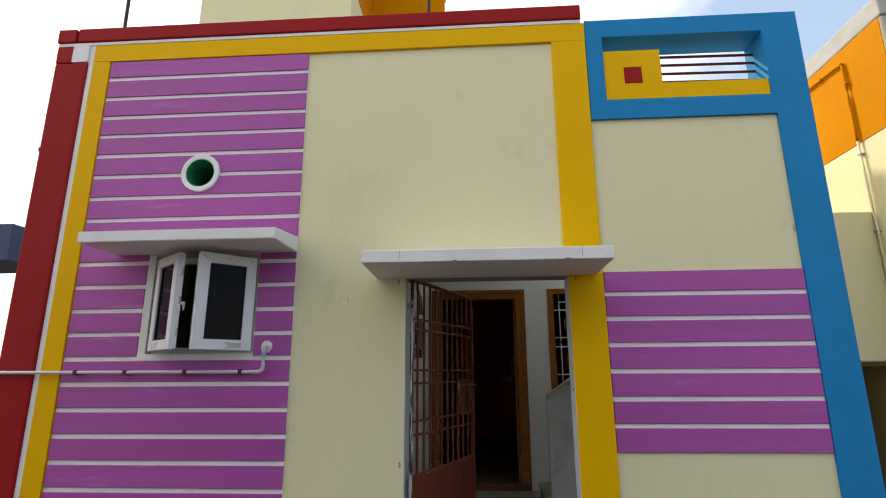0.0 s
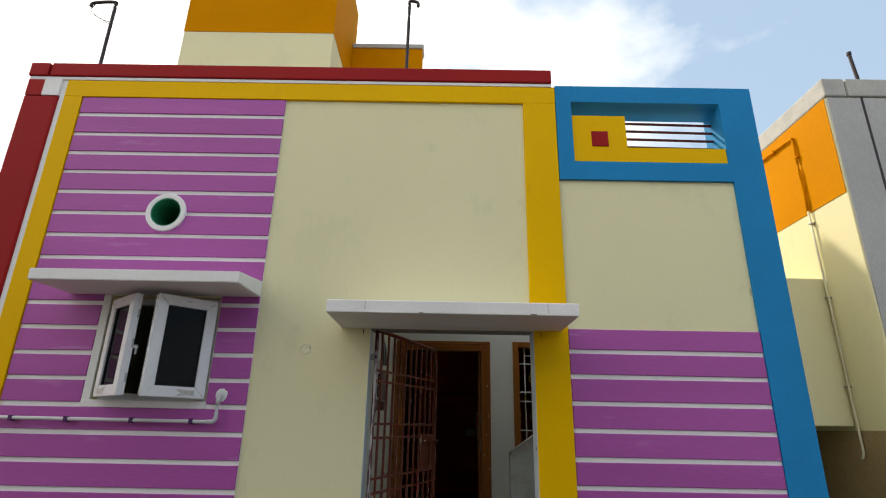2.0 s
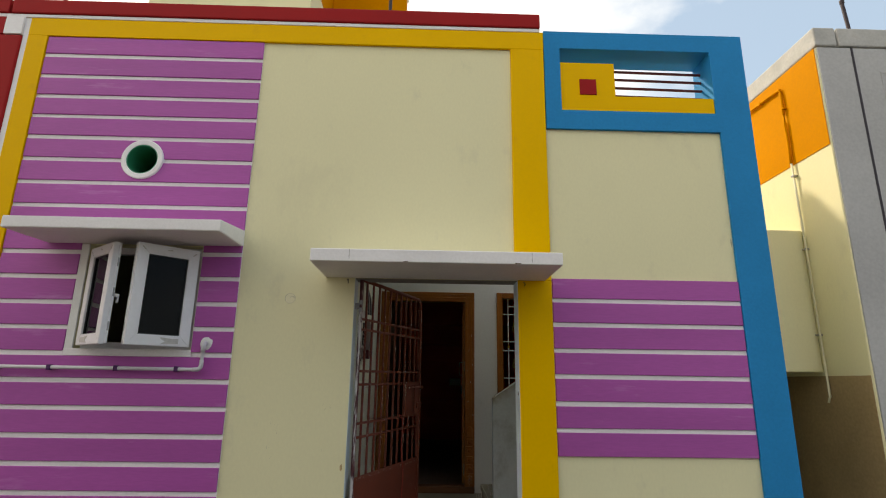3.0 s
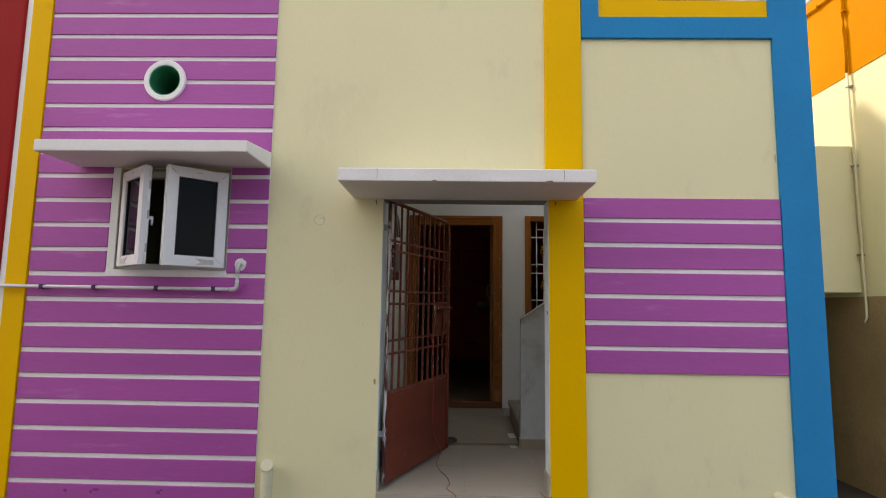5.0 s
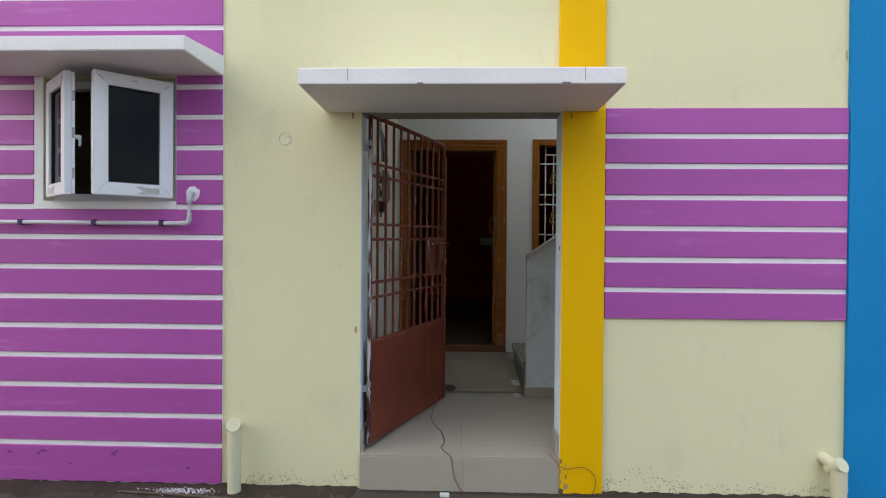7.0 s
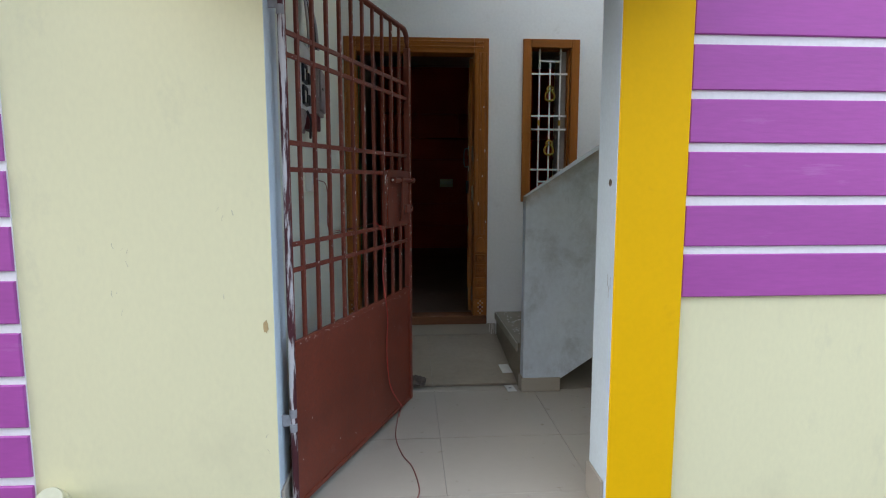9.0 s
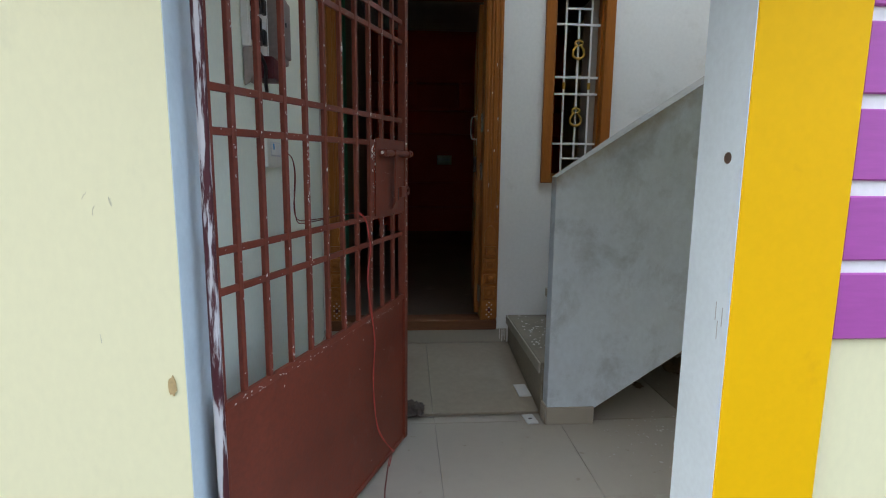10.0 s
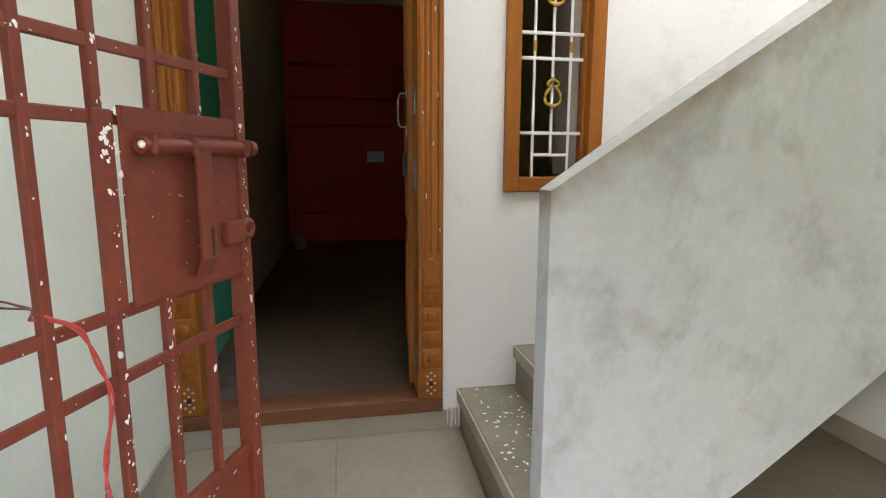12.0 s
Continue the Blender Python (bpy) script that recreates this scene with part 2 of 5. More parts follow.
# tan base stands for the alley's shade and warm bounce light
TAN = paint("tan_alley_shade_plaster", (0.40, 0.285, 0.15), 0.85, 0.2, 1.2, 40, 0.1, stain=(0.24, 0.165, 0.085), amount=0.08, stain_scale=1.5, spread=0.25)
CREAMPATCH = paint("smooth_filler_patch", (0.80, 0.75, 0.52), 0.7, 0.06, 9, 60, 0.05)


def edge_dirt(base, name, slope, x0, z0):
    """The same plaster with brown handling dirt along its sloping upper edge."""
    m = base.copy()
    m.name = name
    n, l = m.node_tree.nodes, m.node_tree.links
    b = n["Principled BSDF"]
    under = b.inputs["Base Color"].links[0].from_socket
    co, dot, off, tex, mul, ramp, mix = (n.new("ShaderNode" + k) for k in ("TexCoord", "VectorMath", "MapRange", "TexNoise", "Math", "ValToRGB", "MixRGB"))
    dot.operation = "DOT_PRODUCT"
    dot.inputs[1].default_value = (-slope, 0, 1)
    l.new(co.outputs["Object"], dot.inputs[0])
    edge = z0 - slope * x0
    off.inputs[1].default_value, off.inputs[2].default_value = edge - 0.16, edge
    l.new(dot.outputs["Value"], off.inputs[0])
    tex.inputs["Scale"].default_value, tex.inputs["Detail"].default_value, tex.inputs["Roughness"].default_value = 9.0, 8.0, 0.65
    l.new(co.outputs["Object"], tex.inputs["Vector"])
    mul.operation = "MULTIPLY"
    l.new(off.outputs[0], mul.inputs[0])
    l.new(tex.outputs["Fac"], mul.inputs[1])
    ramp.color_ramp.elements[0].position, ramp.color_ramp.elements[1].position = 0.22, 0.62
    l.new(mul.outputs[0], ramp.inputs[0])
    mix.inputs[2].default_value = (0.36, 0.315, 0.26, 1)
    l.new(ramp.outputs[0], mix.inputs[0])
    l.new(under, mix.inputs[1])
    l.new(mix.outputs[0], b.inputs["Base Color"])
    return m


# ---- mesh helpers ----
def box(bm, x0, x1, y0, y1, z0, z1, bevel=0.0, m=None):
    made = bmesh.ops.create_cube(bm, size=1, matrix=Matrix.LocRotScale(((x0 + x1) / 2, (y0 + y1) / 2, (z0 + z1) / 2), None, (x1 - x0, y1 - y0, z1 - z0)))
    vs = made["verts"]
    if bevel:
        es = list({e for v in vs for e in v.link_edges})
        vs = [v for v in bmesh.ops.bevel(bm, geom=es, offset=bevel, segments=2, affect="EDGES", profile=0.5)["verts"]]
    if m is not None:
        bmesh.ops.transform(bm, matrix=m, verts=vs)
    return bm


def rod(bm, a, b, r, r2=None, seg=12):
    a, b = Vector(a), Vector(b)
    d = b - a
    m = Matrix.Translation((a + b) / 2) @ d.to_track_quat("Z", "Y").to_matrix().to_4x4()
    bmesh.ops.create_cone(bm, cap_ends=True, segments=seg, radius1=r, radius2=r if r2 is None else r2, depth=d.length, matrix=m)
    return bm


def tube(bm, pts, r, seg=8):
    """A round tube along a smooth run of points."""
    pts = [Vector(p) for p in pts]
    rings = []
    for i, p in enumerate(pts):
        d = (pts[min(i + 1, len(pts) - 1)] - pts[max(i - 1, 0)]).normalized()
        q = d.to_track_quat("Z", "Y")
        rings.append([bm.verts.new(p + q @ Vector((r * math.cos(2 * math.pi * k / seg), r * math.sin(2 * math.pi * k / seg), 0))) for k in range(seg)])
    for a, b in zip(rings, rings[1:]):
        for k in range(seg):
            bm.faces.new((a[k], a[(k + 1) % seg], b[(k + 1) % seg], b[k]))
    bm.faces.new(rings[0][::-1])
    bm.faces.new(rings[-1])
    return bm


def spline(ctrl, n=8):
    """Catmull-Rom points through the controls."""
    c = [Vector(p) for p in ctrl]
    c = [2 * c[0] - c[1]] + c + [2 * c[-1] - c[-2]]
    out = []
    for i in range(1, len(c) - 2):
        for k in range(n):
            t = k / n
            out.append(0.5 * ((2 * c[i]) + (c[i + 1] - c[i - 1]) * t + (2 * c[i - 1] - 5 * c[i] + 4 * c[i + 1] - c[i + 2]) * t * t + (3 * c[i] - c[i - 1] - 3 * c[i + 1] + c[i + 2]) * t ** 3))
    out.append(c[-2])
    return out


def prism(bm, outline, y0, y1):
    """An outline in x and z, drawn out from y0 to y1."""
    a = [bm.verts.new((x, y0, z)) for x, z in outline]
    b = [bm.verts.new((x, y1, z)) for x, z in outline]
    n = len(a)
    bm.faces.new(a)
    bm.faces.new(b[::-1])
    for i in range(n):
        bm.faces.new((a[i], b[i], b[(i + 1) % n], a[(i + 1) % n]))
    bmesh.ops.recalc_face_normals(bm, faces=bm.faces)
    return bm


def slab(bm, u0, u1, v0, v1, w0, w1, holes=(), axis="y"):
    """A wall (axis y or x: across that axis) or a slab (axis z) from w0 to w1, with rectangular holes that go through it."""
    us = sorted({u0, u1, *[h for q in holes for h in q[:2] if u0 < h < u1]})
    vs = sorted({v0, v1, *[h for q in holes for h in q[2:] if v0 < h < v1]})
    def solid(i, j):
        if not (0 <= i < len(us) - 1 and 0 <= j < len(vs) - 1):
            return False
        u, v = (us[i] + us[i + 1]) / 2, (vs[j] + vs[j + 1]) / 2
        return not any(h[0] < u < h[1] and h[2] < v < h[3] for h in holes)
    cache = {}
    def vert(u, v, w):
        key = (round(u, 5), round(v, 5), round(w, 5))
        if key not in cache:
            cache[key] = bm.verts.new({"y": (u, w, v), "x": (w, u, v), "z": (u, v, w)}[axis])
        return cache[key]
    for i in range(len(us) - 1):
        for j in range(len(vs) - 1):
            if not solid(i, j):
                continue
            a, b, c, d = us[i], us[i + 1], vs[j], vs[j + 1]
            for w in (w0, w1):
                bm.faces.new([vert(a, c, w), vert(b, c, w), vert(b, d, w), vert(a, d, w)])
            for (p, q), (di, dj) in ((((a, c), (b, c)), (0, -1)), (((a, d), (b, d)), (0, 1)), (((a, c), (a, d)), (-1, 0)), (((b, c), (b, d)), (1, 0))):
                if not solid(i + di, j + dj):
                    bm.faces.new([vert(*p, w0), vert(*q, w0), vert(*q, w1), vert(*p, w1)])
    bmesh.ops.recalc_face_normals(bm, faces=bm.faces)
    return bm


def mesh_of(name, bm, material, smooth=False):
    data = bpy.data.meshes.new(name)
    if smooth:
        for e in bm.edges:
            e.smooth = len(e.link_faces) != 2 or e.calc_face_angle(0.0) < 0.75
    bm.to_mesh(data)
    bm.free()
    data.materials.append(material)
    if smooth:
        data.polygons.foreach_set("use_smooth", [len(p.vertices) <= 4 for p in data.polygons])
    return data


def part(name, bm, material, parent, label="", smooth=False):
    """One mesh object under a thing or a part; the bmesh is in the parent's own space."""
    ob = new(name, mesh_of(name, bm, material, smooth))
    ob.parent = parent
    return tagged(ob, label)


def setting(name, bm, material, label, category="", smooth=False):
    return tagged(new(name, mesh_of(name, bm, material, smooth)), label, category or name.split("_")[0], "", "structure")


def thing(name, label, category, m=None, group=""):
    ob = new(name)
    ob.empty_display_size = 0.1
    if m is not None:
        ob.matrix_world = m
    return tagged(ob, label, category, group)


def single(name, bm, material, label, category, m=None, group="", smooth=False):
    ob = new(name, mesh_of(name, bm, material, smooth))
    if m is not None:
        ob.matrix_world = m
    return tagged(ob, label, category, group)


def B(*a, **k):
    return box(bmesh.new(), *a, **k)


# ---- ground, house shell ----
bm = bmesh.new()
bmesh.ops.create_grid(bm, x_segments=2, y_segments=2, size=400)
setting("ground", bm, GROUND, "grey concrete ground with brown dirt patches", "ground")

FRONT, BACK, IN = 3.775, 5.96, 3.955
OX0, OX1, OZ = -0.428, 0.765, 2.258
STEP, LAND, HALL, CEIL = 0.213, 0.315, 0.44, 3.40
WX0, WX1, WZ0, WZ1 = -2.372, -1.56, 1.72, 2.47
VX, VZ = -2.09, 3.143

wall_front = setting("wall_front", slab(bmesh.new(), -3.20, 2.42, 0, 4.355, 3.80, IN,
    [(1.018, 2.42, 3.49, 4.355), (OX0, OX1, 0, OZ), (WX0, WX1, WZ0, WZ1), (VX - 0.19, VX + 0.19, VZ - 0.19, VZ + 0.19)]), CREAM, "cream painted plaster front wall of the house", "wall")
# the plate round the vent pipe closes the square cut in the wall
bm = bmesh.new()
for y in (3.795, IN):
    ring = [bm.verts.new((VX + 0.118 * math.cos(k * math.pi / 16), y, VZ + 0.118 * math.sin(k * math.pi / 16))) for k in range(32)]
    rim = []
    for k in range(32):
        c, s = math.cos(k * math.pi / 16), math.sin(k * math.pi / 16)
        f = 0.19 / max(abs(c), abs(s))
        rim.append(bm.verts.new((VX + f * c, y, VZ + f * s)))
    for k in range(32):
        bm.faces.new((ring[k], ring[(k + 1) % 32], rim[(k + 1) % 32], rim[k]))
part("vent_surround", bm, WHITE, wall_front)

# raised frames and colour fields of the front
part("yellow_band", B(-3.155, 1.018, FRONT, 3.80, 4.195, 4.355, 0.004), YELLOW, wall_front, "yellow painted raised band")
part("yellow_pilaster", B(-3.155, -3.0, FRONT, 3.80, 0, 4.195, 0.004), YELLOW, wall_front, "yellow painted raised pilaster")
part("yellow_pilaster", B(0.745, 1.016, FRONT, 3.80, 2.26, 4.195, 0.004), YELLOW, wall_front, "yellow painted raised pilaster")
part("yellow_pilaster", B(OX1, 1.016, FRONT, 3.80, 0, 2.259, 0.004), YELLOW, wall_front, "yellow painted raised pilaster beside the entrance")
part("white_line", B(-3.20, -3.155, FRONT + 0.006, 3.80, 0, 4.355, 0.003), WHITE, wall_front)
part("white_ledge", B(-3.49, 0.99, FRONT - 0.005, IN, 4.355, 4.385, 0.003), WHITE, wall_front)

red_column = setting("wall_pier", B(-3.49, -3.20, FRONT - 0.01, 4.25, 0, 4.19, 0.012), RED, "dark red painted corner pier of the house", "pier")
part("white_block", B(-3.345, -3.20, FRONT - 0.014, FRONT + 0.1, 4.194, 4.353, 0.004), WHITE, red_column)
part("red_block", B(-3.49, -3.349, FRONT - 0.01, 4.0, 4.194, 4.353, 0.006), RED, red_column)
part("knob", B(-3.51, -3.47, FRONT, FRONT + 0.05, 3.38, 3.42, 0.008), RED, red_column)
parapet_cap = setting("parapet_cap", B(-3.315, 0.992, FRONT - 0.02, IN + 0.02, 4.388, 4.515, 0.008), RED, "dark red painted parapet coping along the roof edge", "coping")
part("coping_end", B(-3.50, -3.335, FRONT - 0.02, IN + 0.02, 4.388, 4.515, 0.008), RED, parapet_cap)

blue_frame = setting("wall_blue_frame", slab(bmesh.new(), 1.021, 2.68, 0, 4.37, FRONT, IN,
    [(1.021, 2.42, 0, 3.49), (1.15, 2.40, 3.652, 4.213)]), BLUE, "bright blue painted frame with an open slot, at the corner of the front", "frame")
part("slot_hood", B(1.021, 2.68, IN + 0.0005, 4.06, 4.213, 4.37), BLUE, blue_frame)
part("slot_side", B(2.40, 2.68, IN + 0.0005, 4.06, 3.49, 4.2125), BLUE, blue_frame)
part("slot_side", B(1.021, 1.15, IN + 0.0005, 4.06, 3.49, 4.2125), BLUE, blue_frame)
part("yellow_panel", prism(bmesh.new(), [(1.152, 3.655), (2.398, 3.655), (2.398, 3.79), (1.596, 3.79), (1.596, 4.088), (1.152, 4.088)], FRONT + 0.012, FRONT + 0.11), YELLOW, blue_frame, "yellow painted cut-out panel")
part("red_square", B(1.305, 1.442, FRONT + 0.004, FRONT + 0.02, 3.798, 3.937, 0.004), RED, blue_frame, "small dark red square")
for z in (3.888, 3.965, 4.043, 4.118):
    part("bar", rod(bmesh.new(), (1.55, 3.95, z), (2.42, 3.95, z - 0.012), 0.011, seg=10), BARRED, blue_frame)

setting("wall_left_side", slab(bmesh.new(), 4.25, 11.2, 0, 4.35, -3.49, -3.26, axis="x"), CREAM, "cream painted side wall of the house", "wall")
# the hole is an unseen ventilator added to brighten the hall
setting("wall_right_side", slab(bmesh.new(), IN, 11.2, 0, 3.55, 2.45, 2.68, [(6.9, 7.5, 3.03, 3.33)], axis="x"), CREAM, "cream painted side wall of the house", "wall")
setting("wall_rear", slab(bmesh.new(), -3.26, 2.45, 0, 4.35, 11.0, 11.2), CREAM, "plain rear wall of the house", "wall")
setting("ceiling", slab(bmesh.new(), -3.26, 2.45, IN, 11.0, CEIL, 3.55, [(0.35, 2.45, 4.62, BACK)], axis="z"), PORCH, "white ceiling slab with an open stairwell", "ceiling")
wall_porch_left = setting("wall_porch_left", slab(bmesh.new(), IN, BACK, 0, CEIL, -0.69, -0.46, axis="x"), MINT, "off-white painted porch wall", "wall")
DX0, DX1, DZ0, DZ1 = -0.42, 0.63, 0.40, 2.516
GX0, GX1, GZ0, GZ1 = 0.884, 1.304, 1.335, 2.520
wall_back = setting("wall_porch_back", slab(bmesh.new(), -3.26, 2.45, 0, CEIL, BACK, 6.19, [(DX0 + 0.03, DX1 - 0.03, DZ0 + 0.02, DZ1 - 0.03), (GX0 + 0.03, GX1 - 0.03, GZ0 + 0.03, GZ1 - 0.03)]), PORCH, "off-white painted porch wall with a door and a grilled window", "wall")
# unseen wall, sized to keep direct sun out of the widened stairwell opening
setting("wall_stairwell", slab(bmesh.new(), -0.62, 2.08, 3.55, 5.1, BACK, 6.1), PORCH, "unseen off-white wall added above the stairwell to block the sun", "wall")

setting("wall_porch_right", B(2.444, 2.4495, IN + 0.002, BACK - 0.001, 0, CEIL), PORCH, "off-white painted porch wall", "wall")
# unseen wall added to cut low sky light on the front's lower part
setting("wall_opposite", B(-9, 2.6, -3.9, -3.7, 0, 5.2, 0.01), SKYBLOCK, "unseen dark wall added across the street to block low sky", "wall")

# linings of the entrance
lining = setting("entrance_lining", B(OX0 + 0.0003, OX0 + 0.002, 3.801, IN + 0.002, STEP, OZ), REVEAL, "bluish white painted reveals of the entrance", "reveal")
part("reveal", B(OX1 - 0.002, OX1 - 0.0003, FRONT + 0.002, IN + 0.002, STEP, OZ), REVEAL, lining)
# dark grey stands for the soffit's shade, matching the dim porch behind
part("soffit", B(OX0 + 0.002, OX1 - 0.002, 3.802, IN + 0.002, OZ - 0.002, OZ - 0.0003), INWALL, lining, "grey soffit with its shade put into the colour")
part("skirting", B(OX1 - 0.016, OX1 - 0.003, FRONT + 0.02, IN, STEP, 0.345, 0.003), TILE, lining, "grey tile skirting")
part("skirting", B(OX0 + 0.003, OX0 + 0.016, FRONT + 0.03, IN, STEP, 0.345, 0.003), TILE, lining, "grey tile skirting")

# porch floor bed, landing bed, hall floor
setting("floor_porch_bed", slab(bmesh.new(), -0.46, 2.45, FRONT + 0.014, BACK, 0.0, STEP - 0.006, [(-0.46, OX0 + 0.002, FRONT, IN), (OX1 - 0.002, 2.45, FRONT, IN)], axis="z"), GROUT, "grey bed below the porch tiles", "floor")
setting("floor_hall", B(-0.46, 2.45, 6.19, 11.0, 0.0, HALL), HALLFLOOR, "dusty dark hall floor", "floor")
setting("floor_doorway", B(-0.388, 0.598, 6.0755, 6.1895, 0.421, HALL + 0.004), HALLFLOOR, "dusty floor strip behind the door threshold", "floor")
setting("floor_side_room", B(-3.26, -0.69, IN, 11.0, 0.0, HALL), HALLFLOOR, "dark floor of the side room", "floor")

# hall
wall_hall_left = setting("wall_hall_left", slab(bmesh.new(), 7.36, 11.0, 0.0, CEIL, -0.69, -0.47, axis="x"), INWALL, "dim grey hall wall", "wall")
setting("wall_hall_teal", slab(bmesh.new(), 6.19, 7.36, 0.0, CEIL, -0.69, -0.44, axis="x"), TEAL, "teal painted hall wall beside the door", "wall")
wall_hall_end = setting("wall_hall_end", slab(bmesh.new(), -0.46, 2.45, HALL, CEIL, 10.9, 10.99), SHELFRED, "brick red end wall of the hall with shelf niches", "wall")
for z in (0.80, 1.17, 1.93, 2.27, 2.66):
    part("shelf", B(-0.42, 2.44, 10.72, 10.9, z - 0.02, z + 0.02, 0.004), SHELFRED, wall_hall_end)
for x in (-0.42, 0.19, 0.85, 1.5):
    part("divider", B(x, x + 0.04, 10.73, 10.9, 2.29 if x > 0 else HALL, 2.64 if x > 0 else 2.66, 0.004), SHELFRED, wall_hall_end)

# neighbour across the alley
NX, NY = 3.55, 4.07
neighbour = setting("wall_neighbour", B(NX, 8.0, NY, 12.0, 0, 4.50, 0.01), CREAM, "cream painted side wall of the neighbouring house", "wall")
part("orange_field", B(NX - 0.006, NX + 0.1, NY + 0.012, 11.98, 3.565, 4.498), ORANGE, neighbour, "orange painted upper wall")
part("cement_front", B(NX + 0.012, 7.99, NY - 0.012, NY + 0.1, 0.0, 4.498, 0.004), CEMENT, neighbour, "unpainted grey cement front")
# tan overlay paints the alley's shade onto the lower wall
part("shaded_lower_wall", B(NX - 0.005, NX + 0.1, NY + 0.014, 11.0, 0.0, 1.62), TAN, neighbour, "lower wall with the alley's shade painted in as tan")
part("coping", B(NX - 0.004, NX + 0.2, NY - 0.02, 11.98, 4.51, 4.70, 0.015), COPE, neighbour, "grey cement coping")
part("coping", B(NX + 0.215, 8.0, NY - 0.02, NY + 0.25, 4.51, 4.70, 0.015), COPE, neighbour, "grey cement coping")
part("groove", B(NX + 0.315, NX + 0.335, NY - 0.016, NY, 0.0, 4.50), IRON, neighbour)
for z in (2.95, 3.45, 3.95):
    part("panel_line", B(NX + 0.55, 7.6, NY - 0.018, NY, z, z + 0.015), CEMENT, neighbour)
    part("panel_line", B(NX + 0.55, 7.6, NY - 0.018, NY, z + 0.3, z + 0.315), CEMENT, neighbour)
    part("panel_line", B(NX + 0.55, NX + 0.565, NY - 0.0185, NY, z, z + 0.3), CEMENT, neighbour)
# box drawn deep and an end wall added behind, to keep the alley dark
setting("wall_alley_box", B(2.684, NX - 0.004, 4.58, 11.1, 1.65, 2.93, 0.01), CREAM, "cream painted closed box spanning the alley", "wall")
setting("wall_alley_end", B(2.684, NX - 0.006, 11.0, 11.18, 0, 1.648), TAN, "added wall that keeps light out of the alley's far end", "wall")

# roof room behind the parapet
roof_room = setting("roof_room", B(-3.12, -1.30, 5.2, 6.5, 3.55, 6.11), CREAM, "cream painted roof room with an orange upper wall", "roof room")
part("orange_wall", B(-3.126, -1.294, 5.194, 6.506, 6.11, 7.6), ORANGE, roof_room, "orange painted upper wall")
part("orange_parapet", B(-1.29, -0.28, 6.3, 6.5, 3.55, 6.80), ORANGE, roof_room, "orange painted lower wall")
part("coping", B(-1.29, -0.26, 6.28, 6.52, 6.804, 6.87, 0.006), CEMENT, roof_room, "grey cement coping")

# ---- stairs ----
PX, PY0, PY1 = 0.722, 5.030, 5.107
SLOPE_T, SLOPE_B = 0.645, 0.74
stairs = setting("stairs", prism(bmesh.new(), [(0.73, STEP - 0.01), (0.95, STEP - 0.01), (0.95, 0.289), (1.35, 0.557), (2.446, 0.557 + SLOPE_B * 1.096)] +
    [q for i in range(6, -1, -1) for q in ((0.722 + 0.25 * (i + 1) if i < 6 else 2.446, 0.452 + 0.18 * i), (0.722 + 0.25 * i, 0.452 + 0.18 * i))], PY1 + 0.001, BACK - 0.001), PLASTER, "cement stair flight with stained stone treads", "stairs")
bm = prism(bmesh.new(), [(PX, STEP - 0.01), (0.95, STEP - 0.01), (0.95, 0.287), (1.35, 0.555), (2.446, 0.555 + SLOPE_B * 1.096), (2.446, 1.387 + SLOPE_T * (2.446 - PX)), (PX + 0.3, 1.387 + SLOPE_T * 0.3), (PX, 1.387)], PY0, PY1)
for v in bm.verts:
    if v.co.y > PY0 + 0.01 and v.co.z > 1.38 and v.co.x > PX + 0.1:
        v.co.z += 0.014 if v.co.x < PX + 0.5 else 0.035
bm.normal_update()
for f in bm.faces:
    f.material_index = 1 if f.normal.z > 0.3 else 0
part("parapet_wall", bm, edge_dirt(PLASTER, "whitewash_with_dirty_upper_edge", SLOPE_T, PX, 1.387), stairs, "stained whitewashed stair parapet").data.materials.append(COPE)
for i in range(7):
    x = 0.705 + 0.25 * i
    part("tread", B(x, min(x + 0.29, 2.447), PY1 + 0.003, BACK - 0.003, 0.455 + 0.18 * i, 0.49 + 0.18 * i, 0.004), STEPSTONE, stairs, "stained stone tread")
    part("nosing", B(x - 0.010, x - 0.0005, PY1 + 0.003, BACK - 0.003, 0.436 + 0.18 * i, 0.489 + 0.18 * i, 0.003), NOSE, stairs, "pale stone nosing")
    part("riser", B(x + 0.006, x + 0.0165, PY1 + 0.003, BACK - 0.003, (STEP + 0.002) if i == 0 else 0.49 + 0.18 * (i - 1), 0.4545 + 0.18 * i), STEPSTONE, stairs)
part("skirting", B(PX - 0.008, 0.948, PY0 - 0.012, PY0 - 0.0005, STEP, 0.298, 0.003), TILE, stairs, "beige tile skirting")
part("skirting", B(PX - 0.012, PX - 0.0005, PY0 - 0.0005, PY1, STEP, 0.298, 0.002), TILE, stairs, "beige tile skirting")

# ---- colour fields of the front ----
Z_LEFT = [4.025, 3.84, 3.665, 3.494, 3.317, 3.136, 2.95, 2.767, 2.587, 2.411, 2.230, 2.045, 1.868, 1.688, 1.505, 1.322, 1.142, 0.963, 0.783, 0.601, 0.421, 0.245]
Z_RIGHT = [2.118, 1.940, 1.757, 1.575, 1.390, 1.213]
HALF, PROUD = 0.0165, 3.784
LX0, LX1 = -2.998, -1.265
part("white_field", slab(bmesh.new(), LX0, LX1, 0.0, 4.193, 3.795, 3.7995, [(WX0 - 0.06, WX1 + 0.004, WZ0 - 0.02, 2.485), (VX - 0.19, VX + 0.19, VZ - 0.19, VZ + 0.19)]), WHITE, wall_front, "white painted field between the purple bands")


